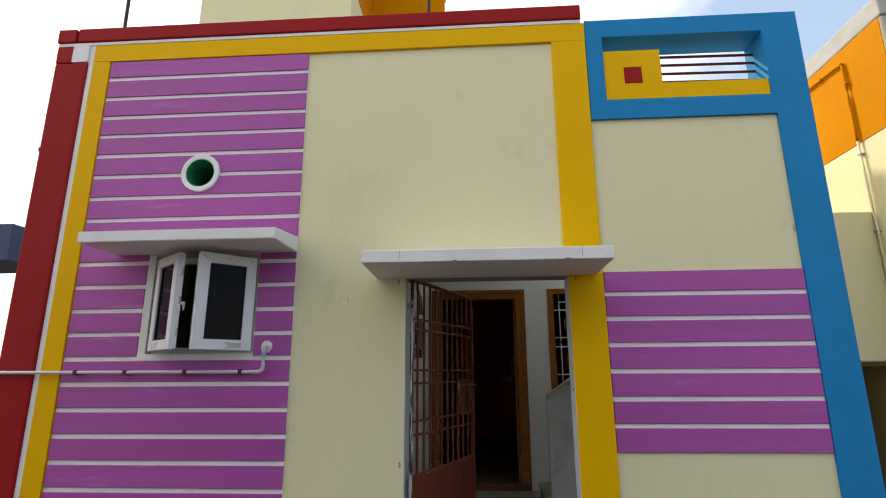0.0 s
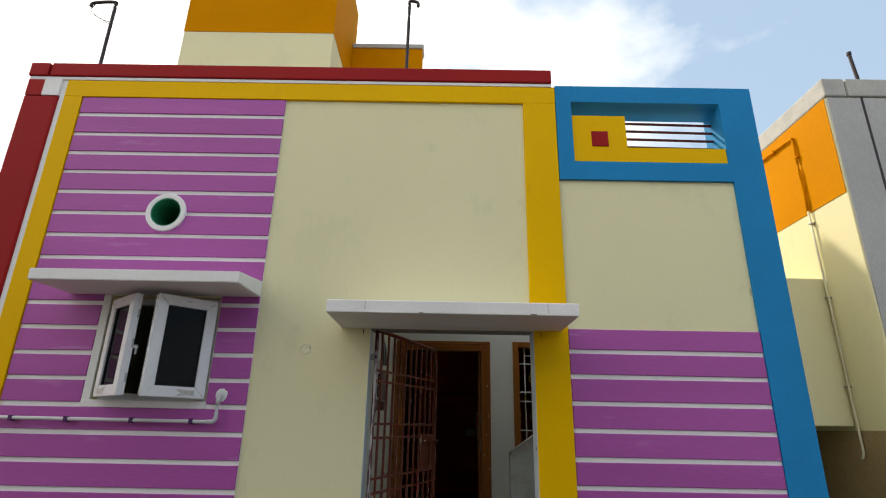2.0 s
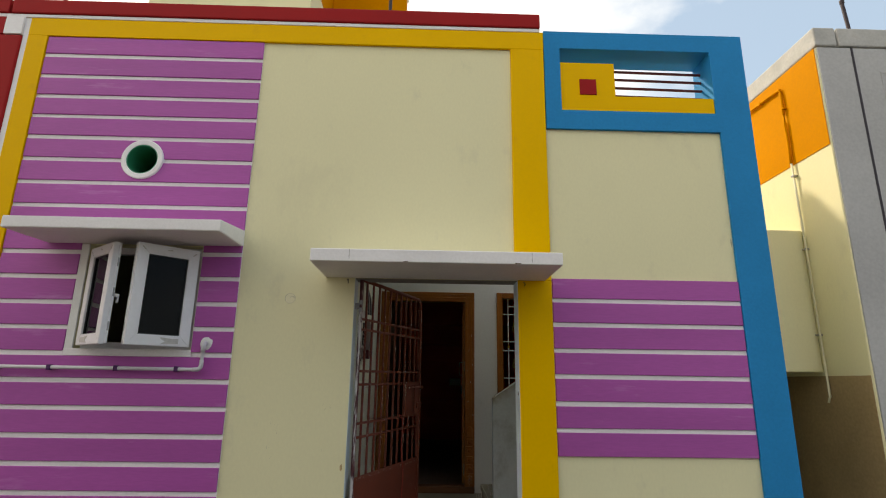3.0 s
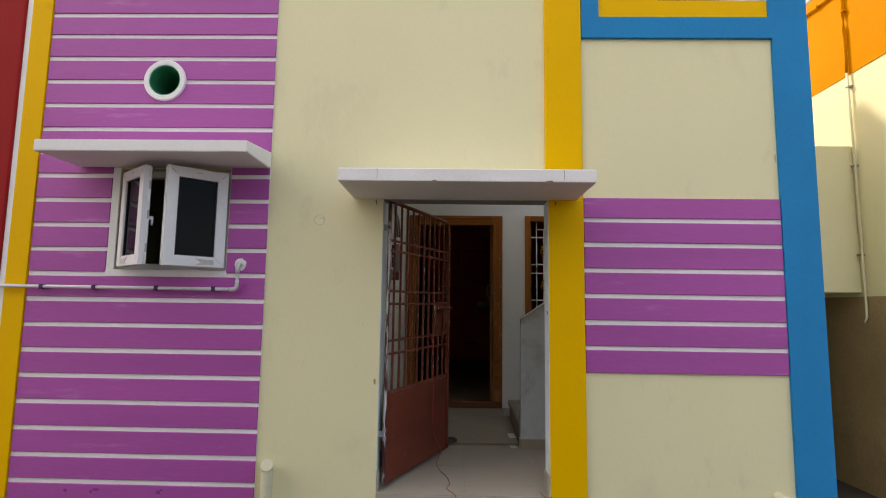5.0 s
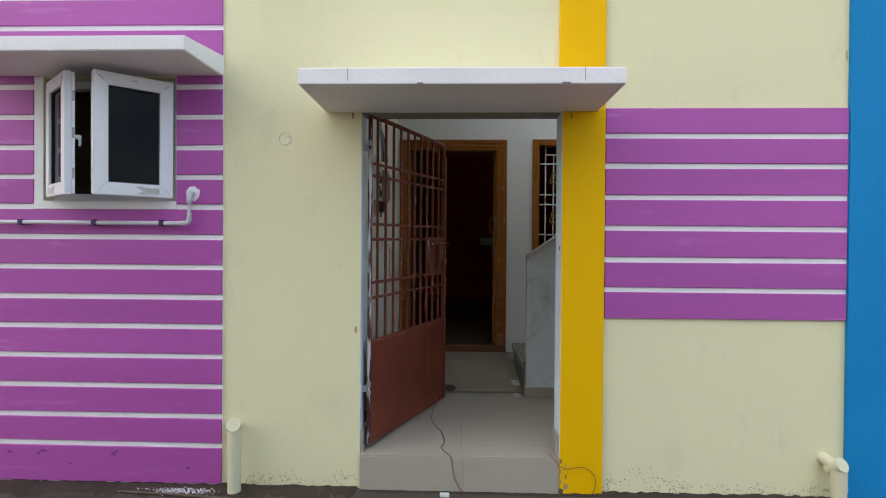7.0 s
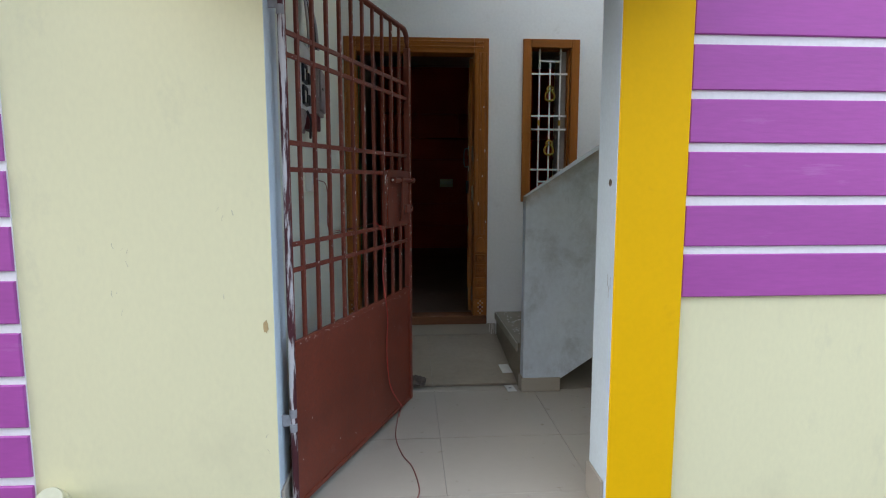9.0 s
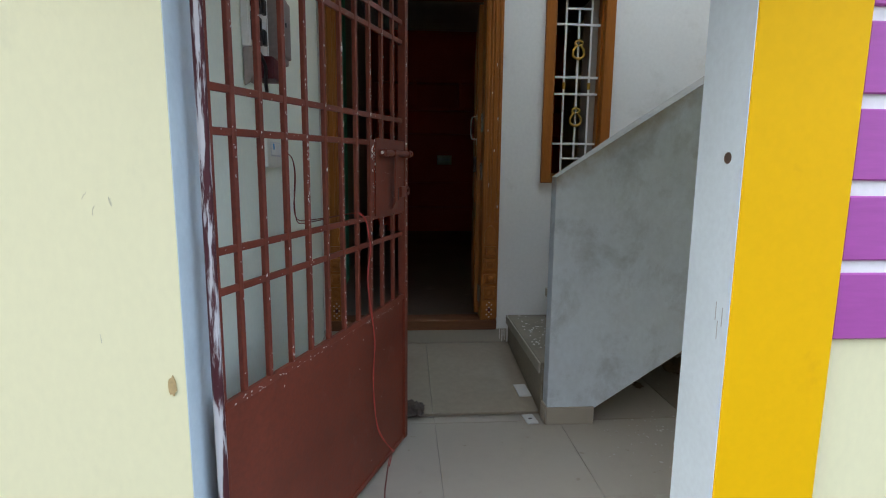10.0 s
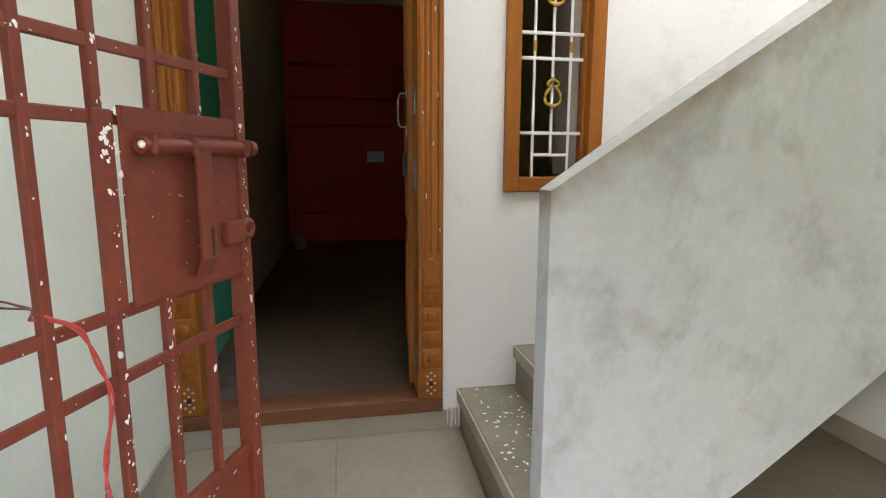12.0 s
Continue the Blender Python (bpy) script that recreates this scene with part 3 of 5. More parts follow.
def stripe(outline):
    bm = prism(bmesh.new(), outline, PROUD, 3.7948)
    es = [e for e in bm.edges if all(abs(v.co.y - PROUD) < 1e-5 for v in e.verts)]
    bmesh.ops.bevel(bm, geom=es, offset=0.003, segments=1, affect="EDGES")
    part("band", bm, PURPLE, wall_front)


def rect(x0, x1, z0, z1):
    j = lambda: random.uniform(-0.002, 0.002)
    return [(x0, z0 + j()), (x1, z0 + j()), (x1, z1 + j()), (x0, z1 + j())]


def notched(x0, x1, z0, z1, r):
    """A band that stops at the round vent."""
    if z1 > VZ > z0 or not (VZ - r < z1 and z0 < VZ + r):
        return rect(x0, x1, z0, z1)
    zt = z1 if z1 < VZ else z0
    a = math.asin((zt - VZ) / r)
    arc = [(VX + r * math.cos(t), VZ + r * math.sin(t)) for t in np.linspace(a, (-math.pi if zt < VZ else math.pi) - a, 15)]
    arc = [(float(x), float(z)) for x, z in arc]
    if zt < VZ:
        return [(x0, z0), (x1, z0), (x1, z1)] + arc + [(x0, z1)]
    return [(x0, z1), (x1, z1), (x1, z0)] + arc + [(x0, z0)]


edges = [4.193 + HALF] + Z_LEFT + [0.012 - HALF]
for top, low in zip(edges, edges[1:]):
    z1, z0 = top - HALF, low + HALF
    if z0 > 1.65 and z1 < 2.6:
        stripe(rect(LX0 + 0.003, -2.432, z0, z1))
        stripe(rect(-1.548, LX1 - 0.002, z0, z1))
    else:
        stripe(notched(LX0 + 0.003, LX1 - 0.002, z0, z1, 0.135))
part("white_field", B(1.0185, 2.4195, 3.795, 3.7995, 1.045, 2.28), WHITE, wall_front, "white painted field between the purple bands")
edges = [2.28 + HALF] + Z_RIGHT + [1.045 - HALF]
for top, low in zip(edges, edges[1:]):
    stripe(rect(1.021, 2.417, low + HALF, top - HALF))

# ---- sunshades ----
canopy_door = setting("canopy_door", B(-0.642, 0.970, 3.237, 3.7995, 2.259, 2.342, 0.006), WHITE, "white painted concrete sunshade over the entrance", "sunshade")
for x in (0.77, -0.395):
    part("crack", B(x, x + 0.002, 3.2355, 3.2395, 2.275, 2.338), SCRAP, canopy_door)
part("chip", B(0.66, 0.70, 3.2358, 3.2395, 2.262, 2.268, 0.001), SCRAP, canopy_door)
part("chip", B(-0.05, -0.02, 3.2358, 3.2395, 2.262, 2.267, 0.001), SCRAP, canopy_door)
bm = bmesh.new()
for x in (-2.68, -1.263):
    ring = [bm.verts.new((x, y, z)) for y, z in ((3.335, 2.467), (3.335, 2.545), (3.7995, 2.60), (3.7995, 2.477))]
    bm.faces.new(ring)
bm.verts.ensure_lookup_table()
for i in range(4):
    bm.faces.new((bm.verts[i], bm.verts[(i + 1) % 4], bm.verts[4 + (i + 1) % 4], bm.verts[4 + i]))
bmesh.ops.recalc_face_normals(bm, faces=bm.faces)
bmesh.ops.bevel(bm, geom=list(bm.edges), offset=0.005, segments=2, affect="EDGES")
setting("canopy_window", bm, WHITE, "white painted concrete sunshade over the window", "sunshade")

# ---- casement window ----
window_1 = setting("window_1", slab(bmesh.new(), WX0 + 0.002, WX1 - 0.002, WZ0 + 0.002, WZ1 - 0.002, 3.868, 3.928, [(WX0 + 0.05, WX1 - 0.05, WZ0 + 0.05, WZ1 - 0.05)]), UPVC, "white uPVC casement window with both sashes ajar", "window")
part("plaster_edge", B(-2.43, WX0 + 0.001, 3.786, 3.7995, 1.69, 2.475, 0.004), PORCH, window_1, "rough grey plaster edge")
part("window_sill", B(-2.43, -1.547, 3.785, 3.83, 1.672, WZ0 + 0.001, 0.003), WHITE, window_1, "white painted sill")


def sash(width, height, m, mirror):
    """An outward casement leaf, hinged at its local origin; x runs along the leaf, y is its thickness."""
    s = -1 if mirror else 1
    def bx(x0, x1, *r, **k):
        return B(min(s * x0, s * x1), max(s * x0, s * x1), *r, **k)
    f, g = 0.072, 0.0006
    bm = bmesh.new()
    for quad in (((0, 0), (f, f + g), (f, height - f - g), (0, height)), ((width, 0), (width - f, f + g), (width - f, height - f - g), (width, height)),
                 ((g, 0), (width - g, 0), (width - f - g, f), (f + g, f)), ((g, height), (width - g, height), (width - f - g, height - f), (f + g, height - f))):
        rail = prism(bmesh.new(), [(s * x, z) for x, z in quad], -0.024, 0.010)
        bmesh.ops.bevel(rail, geom=[e for e in rail.edges if abs(e.verts[0].co.y - e.verts[1].co.y) < 1e-5], offset=0.003, segments=2, affect="EDGES")
        copy = bpy.data.meshes.new("rail")
        rail.to_mesh(copy)
        bm.from_mesh(copy)
        bpy.data.meshes.remove(copy)
    box(bm, min(s * (width - 0.006), s * (width + 0.004)), max(s * (width - 0.006), s * (width + 0.004)), 0.0095, 0.026, 0.004, height - 0.004, 0.002)
    box(bm, min(s * (width - 0.03), s * (width - 0.006)), max(s * (width - 0.03), s * (width - 0.006)), 0.0095, 0.024, 0.004, height - 0.004, 0.002)
    leaf = part("sash", bm, UPVC, window_1)
    leaf.matrix_basis = m
    pane = part("pane", bx(f - 0.004, width - f + 0.004, -0.004, 0.004, f - 0.004, height - f + 0.004), DARKGLASS, leaf, "dark tinted glass pane")
    part("gasket", slab(bmesh.new(), min(s * f, s * (width - f)), max(s * f, s * (width - f)), f, height - f, -0.012, 0.009,
        [(min(s * (f + 0.006), s * (width - f - 0.006)), max(s * (f + 0.006), s * (width - f - 0.006)), f + 0.006, height - f - 0.006)]), BLACK, leaf, "black rubber gasket")
    part("handle", box(bx(width - 0.028, width - 0.008, 0.024, 0.062, height * 0.455, height * 0.49, bevel=0.004), min(s * (width - 0.028), s * (width - 0.010)), max(s * (width - 0.028), s * (width - 0.010)), 0.048, 0.062, height * 0.40, height * 0.47, 0.004), UPVC, leaf)
    for z in (0.17, 0.5, 0.80):
        part("latch_plate", bx(width + 0.003, width + 0.006, 0.012, 0.022, height * z - 0.03, height * z + 0.03, bevel=0.001), GREYMETAL, leaf)
    for x0, z0, t in ((0.035, height - 0.035, 42), (width - 0.035, height - 0.035, -44), (width * 0.5, height - 0.03, 8)):
        bm = B(-0.016, 0.016, -0.0262, -0.0242, -0.004, 0.004, 0.0008)
        bmesh.ops.transform(bm, matrix=Matrix.Translation((s * x0, 0, z0)) @ pose(0, 0, 0, 0, s * t, 0), verts=bm.verts)
        part("film_scrap", bm, FILM, leaf, "crumpled peeling protective film")
    bm = prism(bmesh.new(), [(s * x, z) for x, z in ((0.075, 0.018), (0.19, 0.012), (0.16, 0.030), (0.20, 0.058), (0.12, 0.050), (0.075, 0.052))], -0.0275, -0.0242)
    part("film_scrap", bm, FILM, leaf, "crumpled peeling protective film")
    return leaf


sash(0.40, 0.69, pose(WX0 + 0.042, 3.790, 1.74, 0, 0, -39.5), False)
sash(0.405, 0.69, pose(WX1 - 0.016, 3.790, 1.738, 0, 0, 42), True)

# ---- round vent ----
def ring_mesh(bm, ro, ri, y0, y1, seg=48):
    rows = []
    for r, y in ((ri, y1), (ri, y0 + 0.006), (ri + 0.006, y0), (ro - 0.006, y0), (ro, y0 + 0.006), (ro, y1)):
        rows.append([bm.verts.new((r * math.cos(2 * math.pi * k / seg), y, r * math.sin(2 * math.pi * k / seg))) for k in range(seg)])
    for a, b in zip(rows, rows[1:] + rows[:1]):
        for k in range(seg):
            bm.faces.new((a[k], a[(k + 1) % seg], b[(k + 1) % seg], b[k]))
    bmesh.ops.recalc_face_normals(bm, faces=bm.faces)
    return bm


vent = thing("round_vent", "round white-rimmed vent hole with a green pipe sleeve", "vent", pose(VX, 3.80, VZ))
part("rim", ring_mesh(bmesh.new(), 0.158, 0.116, -0.035, -0.002), WHITE, vent, "white painted rim", True)
part("sleeve", ring_mesh(bmesh.new(), 0.1175, 0.112, -0.03, 0.30), GREEN, vent, "green plastic pipe sleeve", True)

# ---- pipe under the window ----
water_pipe = thing("water_pipe", "thin pale grey PVC pipe clipped along the wall", "pipe", pose(0, 3.74, 1.588))
part("pipe", tube(bmesh.new(), [(-6.0, 0, 0.012), (-1.475, 0, -0.002)] + [(-1.475 + 0.03 * math.sin(a), 0, 0.028 - 0.03 * math.cos(a)) for a in np.linspace(0.3, 1.57, 5)] + [(-1.445, 0, 0.15)] + [(-1.445, 0.028 * (1 - math.cos(a)), 0.15 + 0.028 * math.sin(a)) for a in np.linspace(0.3, 1.57, 5)] + [(-1.445, 0.045, 0.178)], 0.0125, 12), PVC, water_pipe, "", True)
part("elbow", tube(bmesh.new(), [(-1.50, 0, -0.002), (-1.478, 0, -0.001)] + [(-1.475 + 0.03 * math.sin(a), 0, 0.028 - 0.03 * math.cos(a)) for a in np.linspace(0.2, 1.57, 6)] + [(-1.445, 0, 0.06)], 0.0150, 12), PVC, water_pipe, "", True)
part("elbow", tube(bmesh.new(), [(-1.445, 0, 0.115), (-1.445, 0, 0.148)] + [(-1.445, 0.028 * (1 - math.cos(a)), 0.15 + 0.028 * math.sin(a)) for a in np.linspace(0.3, 1.57, 5)] + [(-1.445, 0.04, 0.178)], 0.0155, 12), PVC, water_pipe, "", True)
bm = bmesh.new()
bmesh.ops.create_uvsphere(bm, u_segments=16, v_segments=8, radius=1, matrix=Matrix.LocRotScale((-1.445, 0.05, 0.18), None, (0.050, 0.012, 0.052)))
for v in bm.verts:
    v.co += Vector((1, 0, 1)) * 0.014 * noise.noise(v.co * 45)
part("cement_patch", bm, PORCH, water_pipe, "white cement patch round the pipe", True)
for x in (-2.85, -2.47, -2.02, -1.61):
    part("clamp", box(B(x - 0.014, x + 0.014, -0.016, 0.02, -0.018, 0.019, bevel=0.004), x - 0.035, x + 0.035, 0.028, 0.0405, -0.013, 0.013, 0.003), CLAMP, water_pipe, "dark purple pipe clip")


# ---- drain pipes at the foot of the wall ----
def drain(x, y, top, label, turn, elbow):
    ob = thing("drain_pipe", label, "pipe", pose(x, y, 0, 0, 0, turn), "drain pipes at the wall foot")
    r = 0.038
    part("pipe", rod(bmesh.new(), (0, 0, 0), (0, 0, top - 0.05), r, seg=24), PVCCREAM, ob, "", True)
    part("socket", box(rod(rod(bmesh.new(), (0, 0, top - 0.15), (0, 0, top - 0.115), r + 0.0035, seg=24), (0, 0, top - 0.115), (0, 0, top - 0.03), r + 0.002, seg=24), -0.01, 0.01, -r - 0.002, -r + 0.004, top - 0.21, top - 0.19, 0.002), PVCCREAM, ob, "", True)
    tilt = Matrix.Translation((0.0, -0.014, top)) @ pose(0, 0, 0, 58, 0, 18)
    bm = bmesh.new()
    bmesh.ops.create_cone(bm, cap_ends=True, segments=28, radius1=0.042, radius2=0.040, depth=0.02, matrix=tilt)
    bmesh.ops.create_cone(bm, cap_ends=True, segments=28, radius1=0.036, radius2=0.036, depth=0.07, matrix=tilt @ Matrix.Translation((0, 0, -0.05)))
    part("cap", bm, PVCCREAM, ob, "slanted round cleaning cap", True)
    if elbow:
        part("elbow", tube(bmesh.new(), spline([(0, 0.0, top - 0.09), (-0.01, 0.02, top - 0.03), (-0.03, 0.06, top), (-0.04, 0.11, top + 0.002)], 4), 0.033, 20), PVCCREAM, ob, "", True)
    return ob


drain(-1.157, 3.715, 0.40, "cream painted drain pipe with a slanted cleaning cap", 0, False)
drain(2.335, 3.71, 0.235, "short cream painted drain elbow with a slanted cap", 0, True)


# ---- marks on the front wall ----
def blot(name, x, z, w, h, material, label, y=3.797, seed=0):
    bm = bmesh.new()
    r = random.Random(seed)
    loop = [(x + w * (0.7 + 0.45 * r.random()) * math.cos(a), z + h * (0.7 + 0.45 * r.random()) * math.sin(a)) for a in np.linspace(0, 2 * math.pi, 15)[:-1]]
    prism(bm, [(float(a), float(b)) for a, b in loop], y, 3.8)
    part(name, bm, material, wall_front, label)


blot("stain", -0.455, 0.955, 0.009, 0.024, RUST, "brown rust mark", seed=3)
for k, (cx, cz, w, h, n) in enumerate([(-0.60, 1.345, 0.010, 0.012, 3), (-0.545, 1.35, 0.006, 0.015, 2), (-0.915, 1.19, 0.012, 0.04, 3), (-0.955, 1.05, 0.010, 0.10, 4), (-0.46, 0.55, 0.004, 0.03, 2), (-0.58, 1.05, 0.02, 0.03, 1)]):
    rs = random.Random(60 + k)
    bm = bmesh.new()
    for i in range(n):
        x, z, q, lean = rs.gauss(cx, w), rs.gauss(cz, h), rs.uniform(0.003, 0.011), rs.uniform(-0.7, 0.7)
        bow = rs.uniform(-0.4, 0.4) * q
        tube(bm, [(x + lean * q * t + bow * (1 - t * t), 3.7998, z + q * t) for t in (-1, -0.5, 0, 0.5, 1)], rs.uniform(0.0005, 0.0009), 5)
    part("scuff", bm, MOULD if k % 2 else SCUFF, wall_front, "cluster of short trowel scratches")
blot("gash", 2.408, 2.585, 0.006, 0.035, MOULD, "", 3.7985, 9)
for k, (x, z, w, h) in enumerate([(-1.93, 0.185, 0.018, 0.014), (-1.91, 0.20, 0.012, 0.008), (-2.37, 0.195, 0.028, 0.011), (-2.40, 0.18, 0.012, 0.010), (-2.58, 0.185, 0.015, 0.012), (-1.47, 0.105, 0.014, 0.011), (-2.20, 0.12, 0.01, 0.008)]):
    blot("smudge", x, z, w, h, SMUDGE, "dirty smudge", PROUD - 0.0005, 40 + k)
r = random.Random(5)
bm = bmesh.new()
spots = [(r.uniform(1.04, 2.38), abs(r.gauss(0.035, 0.03)), r.uniform(0.02, 0.06)) for k in range(20)] + [(r.uniform(-1.1, -0.45), abs(r.gauss(0.035, 0.03)), r.uniform(0.02, 0.05)) for k in range(10)] + [(1.10, 0.08, 0.05), (1.16, 0.13, 0.06), (-0.56, 0.06, 0.04), (1.96, 0.05, 0.04)]
for cx, cz, w in spots:
    for k in range(26):
        x, z, q = r.gauss(cx, w), abs(r.gauss(cz, w * 0.45)) + 0.003, r.uniform(0.0007, 0.0036)
        if 1.022 < x < 2.4 or -1.25 < x < OX0 - 0.01:
            bmesh.ops.create_icosphere(bm, subdivisions=1, radius=1, matrix=Matrix.LocRotScale((x, 3.7995, z), Euler((0, r.uniform(0, 3), 0)), (q * r.uniform(1, 2.6), 0.0011, q * 0.8)))
mould = part("mould", bm, MOULDDARK, wall_front, "dark mould specks at the wall foot")
mould["kind"] = "stuff"
for k in range(7):
    blot("grime", 0.772 + 0.03 * (k % 2), 0.015 + 0.03 * k, 0.005 + 0.012 * (k < 2), 0.018, RUST if k % 3 else SCRAP, "", FRONT - 0.0008, 80 + k)
bm = bmesh.new()
tube(bm, [(-0.889 + (0.036 if a < 6.3 else 0.036 - 0.02 * (a - 6.3)) * math.cos(a), 3.799, 2.1 + (0.036 if a < 6.3 else 0.036 - 0.02 * (a - 6.3)) * math.sin(a)) for a in np.linspace(0, 7.8, 34)], 0.0020, 6)
part("hole_rim", bm, MOULD, wall_front, "thin rim of a round filled hole")
bm = rod(bmesh.new(), (-0.889, 3.7985, 2.1), (-0.889, 3.801, 2.1), 0.034, seg=24)
part("filled_hole", bm, CREAMPATCH, wall_front, "round patch of smooth filler")
for x in (-0.476, 0.809):
    part("hook", tube(bmesh.new(), spline([(x, 3.80, 2.245), (x, 3.755, 2.24), (x + 0.006, 3.75, 2.225), (x + 0.004, 3.765, 2.215)], 4), 0.003, 6), IRON, wall_front, "", True)
part("bolt_hole", rod(bmesh.new(), (OX1 - 0.0032, 3.832, 1.453), (OX1 - 0.001, 3.832, 1.453), 0.013, seg=14), SCRAP, lining)
for y, z in ((3.825, 1.103), (3.80, 1.095), (3.815, 1.06)):
    part("scratch", B(OX1 - 0.0030, OX1 - 0.001, y - 0.0009, y + 0.0009, z - 0.022, z + 0.022), CEMENT, lining)

# ---- entrance gate, swung inwards ----
GL = 1.192
gate = thing("iron_gate", "red-brown painted iron bar gate, open inwards and splashed with white paint", "gate", pose(-0.4126, 3.80, 0, 0, 0, 67.57))
GB, GT, GP = 0.245, 2.26, 0.867
part("hinge_post", rod(bmesh.new(), (0.072, 0, GB), (0.072, 0, GT), 0.0125, seg=14), FLAKED, gate, "flaking hinge tube", True)
part("side_post", B(0.0855, 0.0935, -0.005, 0.005, GB, GT, 0.001), GATE, gate)
part("top_rail", tube(bmesh.new(), [(0.072, 0, GT), (GL - 0.07, 0, GT)] + [(GL - 0.07 + 0.055 * math.sin(a), 0, GT - 0.055 + 0.055 * math.cos(a)) for a in np.linspace(0.25, 1.57, 6)] + [(GL - 0.015, 0, GT - 0.1)], 0.014, 10), GATE, gate, "", True)
part("lock_post", B(GL - 0.030, GL, -0.016, 0.016, GB, GT - 0.09, 0.003), GATE, gate)
for z in (1.145, 1.239, 1.506, 1.600, 1.90, 1.975):
    bm = B(0.09, GL - 0.028, -0.0045, 0.0045, z - 0.009, z + 0.009, 0.002)
    for v in bm.verts:
        v.co.z += 0.013 * (v.co.x - 0.6)
    part("rail", bm, GATE, gate)
for k in range(10):
    s = 0.1625 + 0.1011 * k
    part("bar", B(s - 0.0078, s + 0.0078, -0.006, 0.008, GP - 0.005, GT - 0.006, 0.0025), GATE, gate)
def rising(bm):
    """The sheet's upper edge climbs a little from the hinge to the lock."""
    for v in bm.verts:
        if v.co.z > 0.6:
            v.co.z += 0.022 * min(v.co.x, 0.95)
    return bm
panel = part("lower_panel", rising(B(0.085, GL + 0.002, -0.004, 0.004, GB, GP, 0.001)), GATE, gate, "red-brown painted sheet steel panel")
part("panel_edge", rising(B(0.083, GL + 0.004, -0.010, 0.006, GP - 0.012, GP + 0.008, 0.002)), GATE, gate)
part("panel_edge", B(0.083, GL + 0.004, -0.010, 0.006, GB - 0.004, GB + 0.016, 0.002), GATE, gate)
plate = part("lock_plate", B(0.925, GL + 0.018, -0.021, -0.017, 1.245, 1.527, 0.001), GATE, gate, "red-brown steel lock plate")
plate.location = (-0.028, 0.010, 0)
part("slot_strip", B(0.885, 0.917, -0.019, -0.010, 1.245, 1.52, 0.002), GATE, plate)
part("bolt", rod(rod(bmesh.new(), (0.942, -0.036, 1.474), (GL + 0.022, -0.036, 1.477), 0.0115, seg=14), (GL + 0.010, -0.036, 1.477), (GL + 0.027, -0.036, 1.477), 0.0145, seg=14), GATE, plate, "round sliding bolt", True)
for s in (0.958, 1.045, GL - 0.005):
    part("bolt_guide", B(s - 0.006, s + 0.006, -0.0505, -0.019, 1.460, 1.490, 0.005), GATE, plate)
part("hasp", box(B(1.047, 1.085, -0.046, -0.040, 1.292, 1.474, bevel=0.002), -0.019, 0.019, -0.003, 0.003, -0.03, 0.0, 0.001, m=pose(1.066, -0.043, 1.294, 22)), GATE, plate)
part("slot", B(1.072, 1.078, -0.0466, -0.0455, 1.298, 1.345), IRON, plate, "dark slot")
part("welded_strip", B(0.93, GL - 0.001, -0.0222, -0.0208, 1.494, 1.526, 0.0004), GATE, plate)
bm = bmesh.new()
bmesh.ops.create_uvsphere(bm, u_segments=12, v_segments=8, radius=0.0058, matrix=Matrix.Translation((0.942, -0.0395, 1.4755)))
part("bolt_end", bm, SPOT, plate, "paint-splashed bolt end", True)
part("staple", B(1.135, GL - 0.002, -0.034, -0.020, 1.305, 1.347, 0.003), GATE, plate)
part("eye", tube(bmesh.new(), [(GL + 0.013 + 0.0145 * math.cos(a), -0.028, 1.328 + 0.0145 * math.sin(a)) for a in np.linspace(0, 2 * math.pi, 24)], 0.0072, 8), GATE, plate, "", True)
# white splashes on bars and panel
rg = random.Random(11)


def splat(bm, c, rx, rz, side=False):
    """A thin ragged fleck of paint lying on the camera side of a bar, or on its edge."""
    n = rg.choice((5, 6, 7, 8))
    k = [rg.uniform(0.45, 1.15) for _ in range(n)]
    rim = []
    for i in range(n):
        u, w = k[i] * rx * math.cos(6.283 * i / n), k[i] * rz * math.sin(6.283 * i / n)
        rim.append(bm.verts.new((c[0], c[1] + u, c[2] + w) if side else (c[0] + u, c[1], c[2] + w)))
    top = bm.verts.new((c[0] + 0.0012, c[1], c[2]) if side else (c[0], c[1] - 0.0012, c[2]))
    for i in range(n):
        bm.faces.new((rim[i], rim[(i + 1) % n], top))


bm = bmesh.new()
bars = [0.1625 + 0.1011 * i for i in range(10)] + [GL - 0.015]
heavy = [bars[3], bars[5], bars[7], bars[8], GL - 0.015]
for k in range(620):
    b = rg.choice(heavy) if rg.random() < 0.55 else rg.choice(bars)
    z = min(max(rg.uniform(GP, 2.2) if rg.random() < 0.6 else rg.gauss(1.3, 0.3), GP), 2.2)
    q = rg.uniform(0.001, 0.0028) * (2.2 if rg.random() < 0.10 else 1)
    face = -0.0163 if b > 1.1 else -0.0063
    if rg.random() < 0.7:
        splat(bm, (b + rg.uniform(-0.006, 0.006), face, z), q, q * rg.uniform(0.8, 2.4))
    else:
        splat(bm, (b + (0.0153 if b > 1.1 else 0.0081), rg.uniform(-0.005, 0.007), z), q, q * rg.uniform(0.8, 2.6), True)
for k in range(70):
    z, u = rg.choice((1.145, 1.239, 1.506, 1.600, 1.90, 1.975)), rg.uniform(0.1, 1.15)
    splat(bm, (u, -0.0048, z + 0.013 * (u - 0.6) + rg.uniform(-0.007, 0.007)), rg.uniform(0.001, 0.003), 0.0012)
for k in range(14):
    q = rg.uniform(0.0015, 0.004)
    splat(bm, (rg.uniform(0.06, 1.15), -0.0043, rg.uniform(0.3, 0.85)), q * 0.6, q)
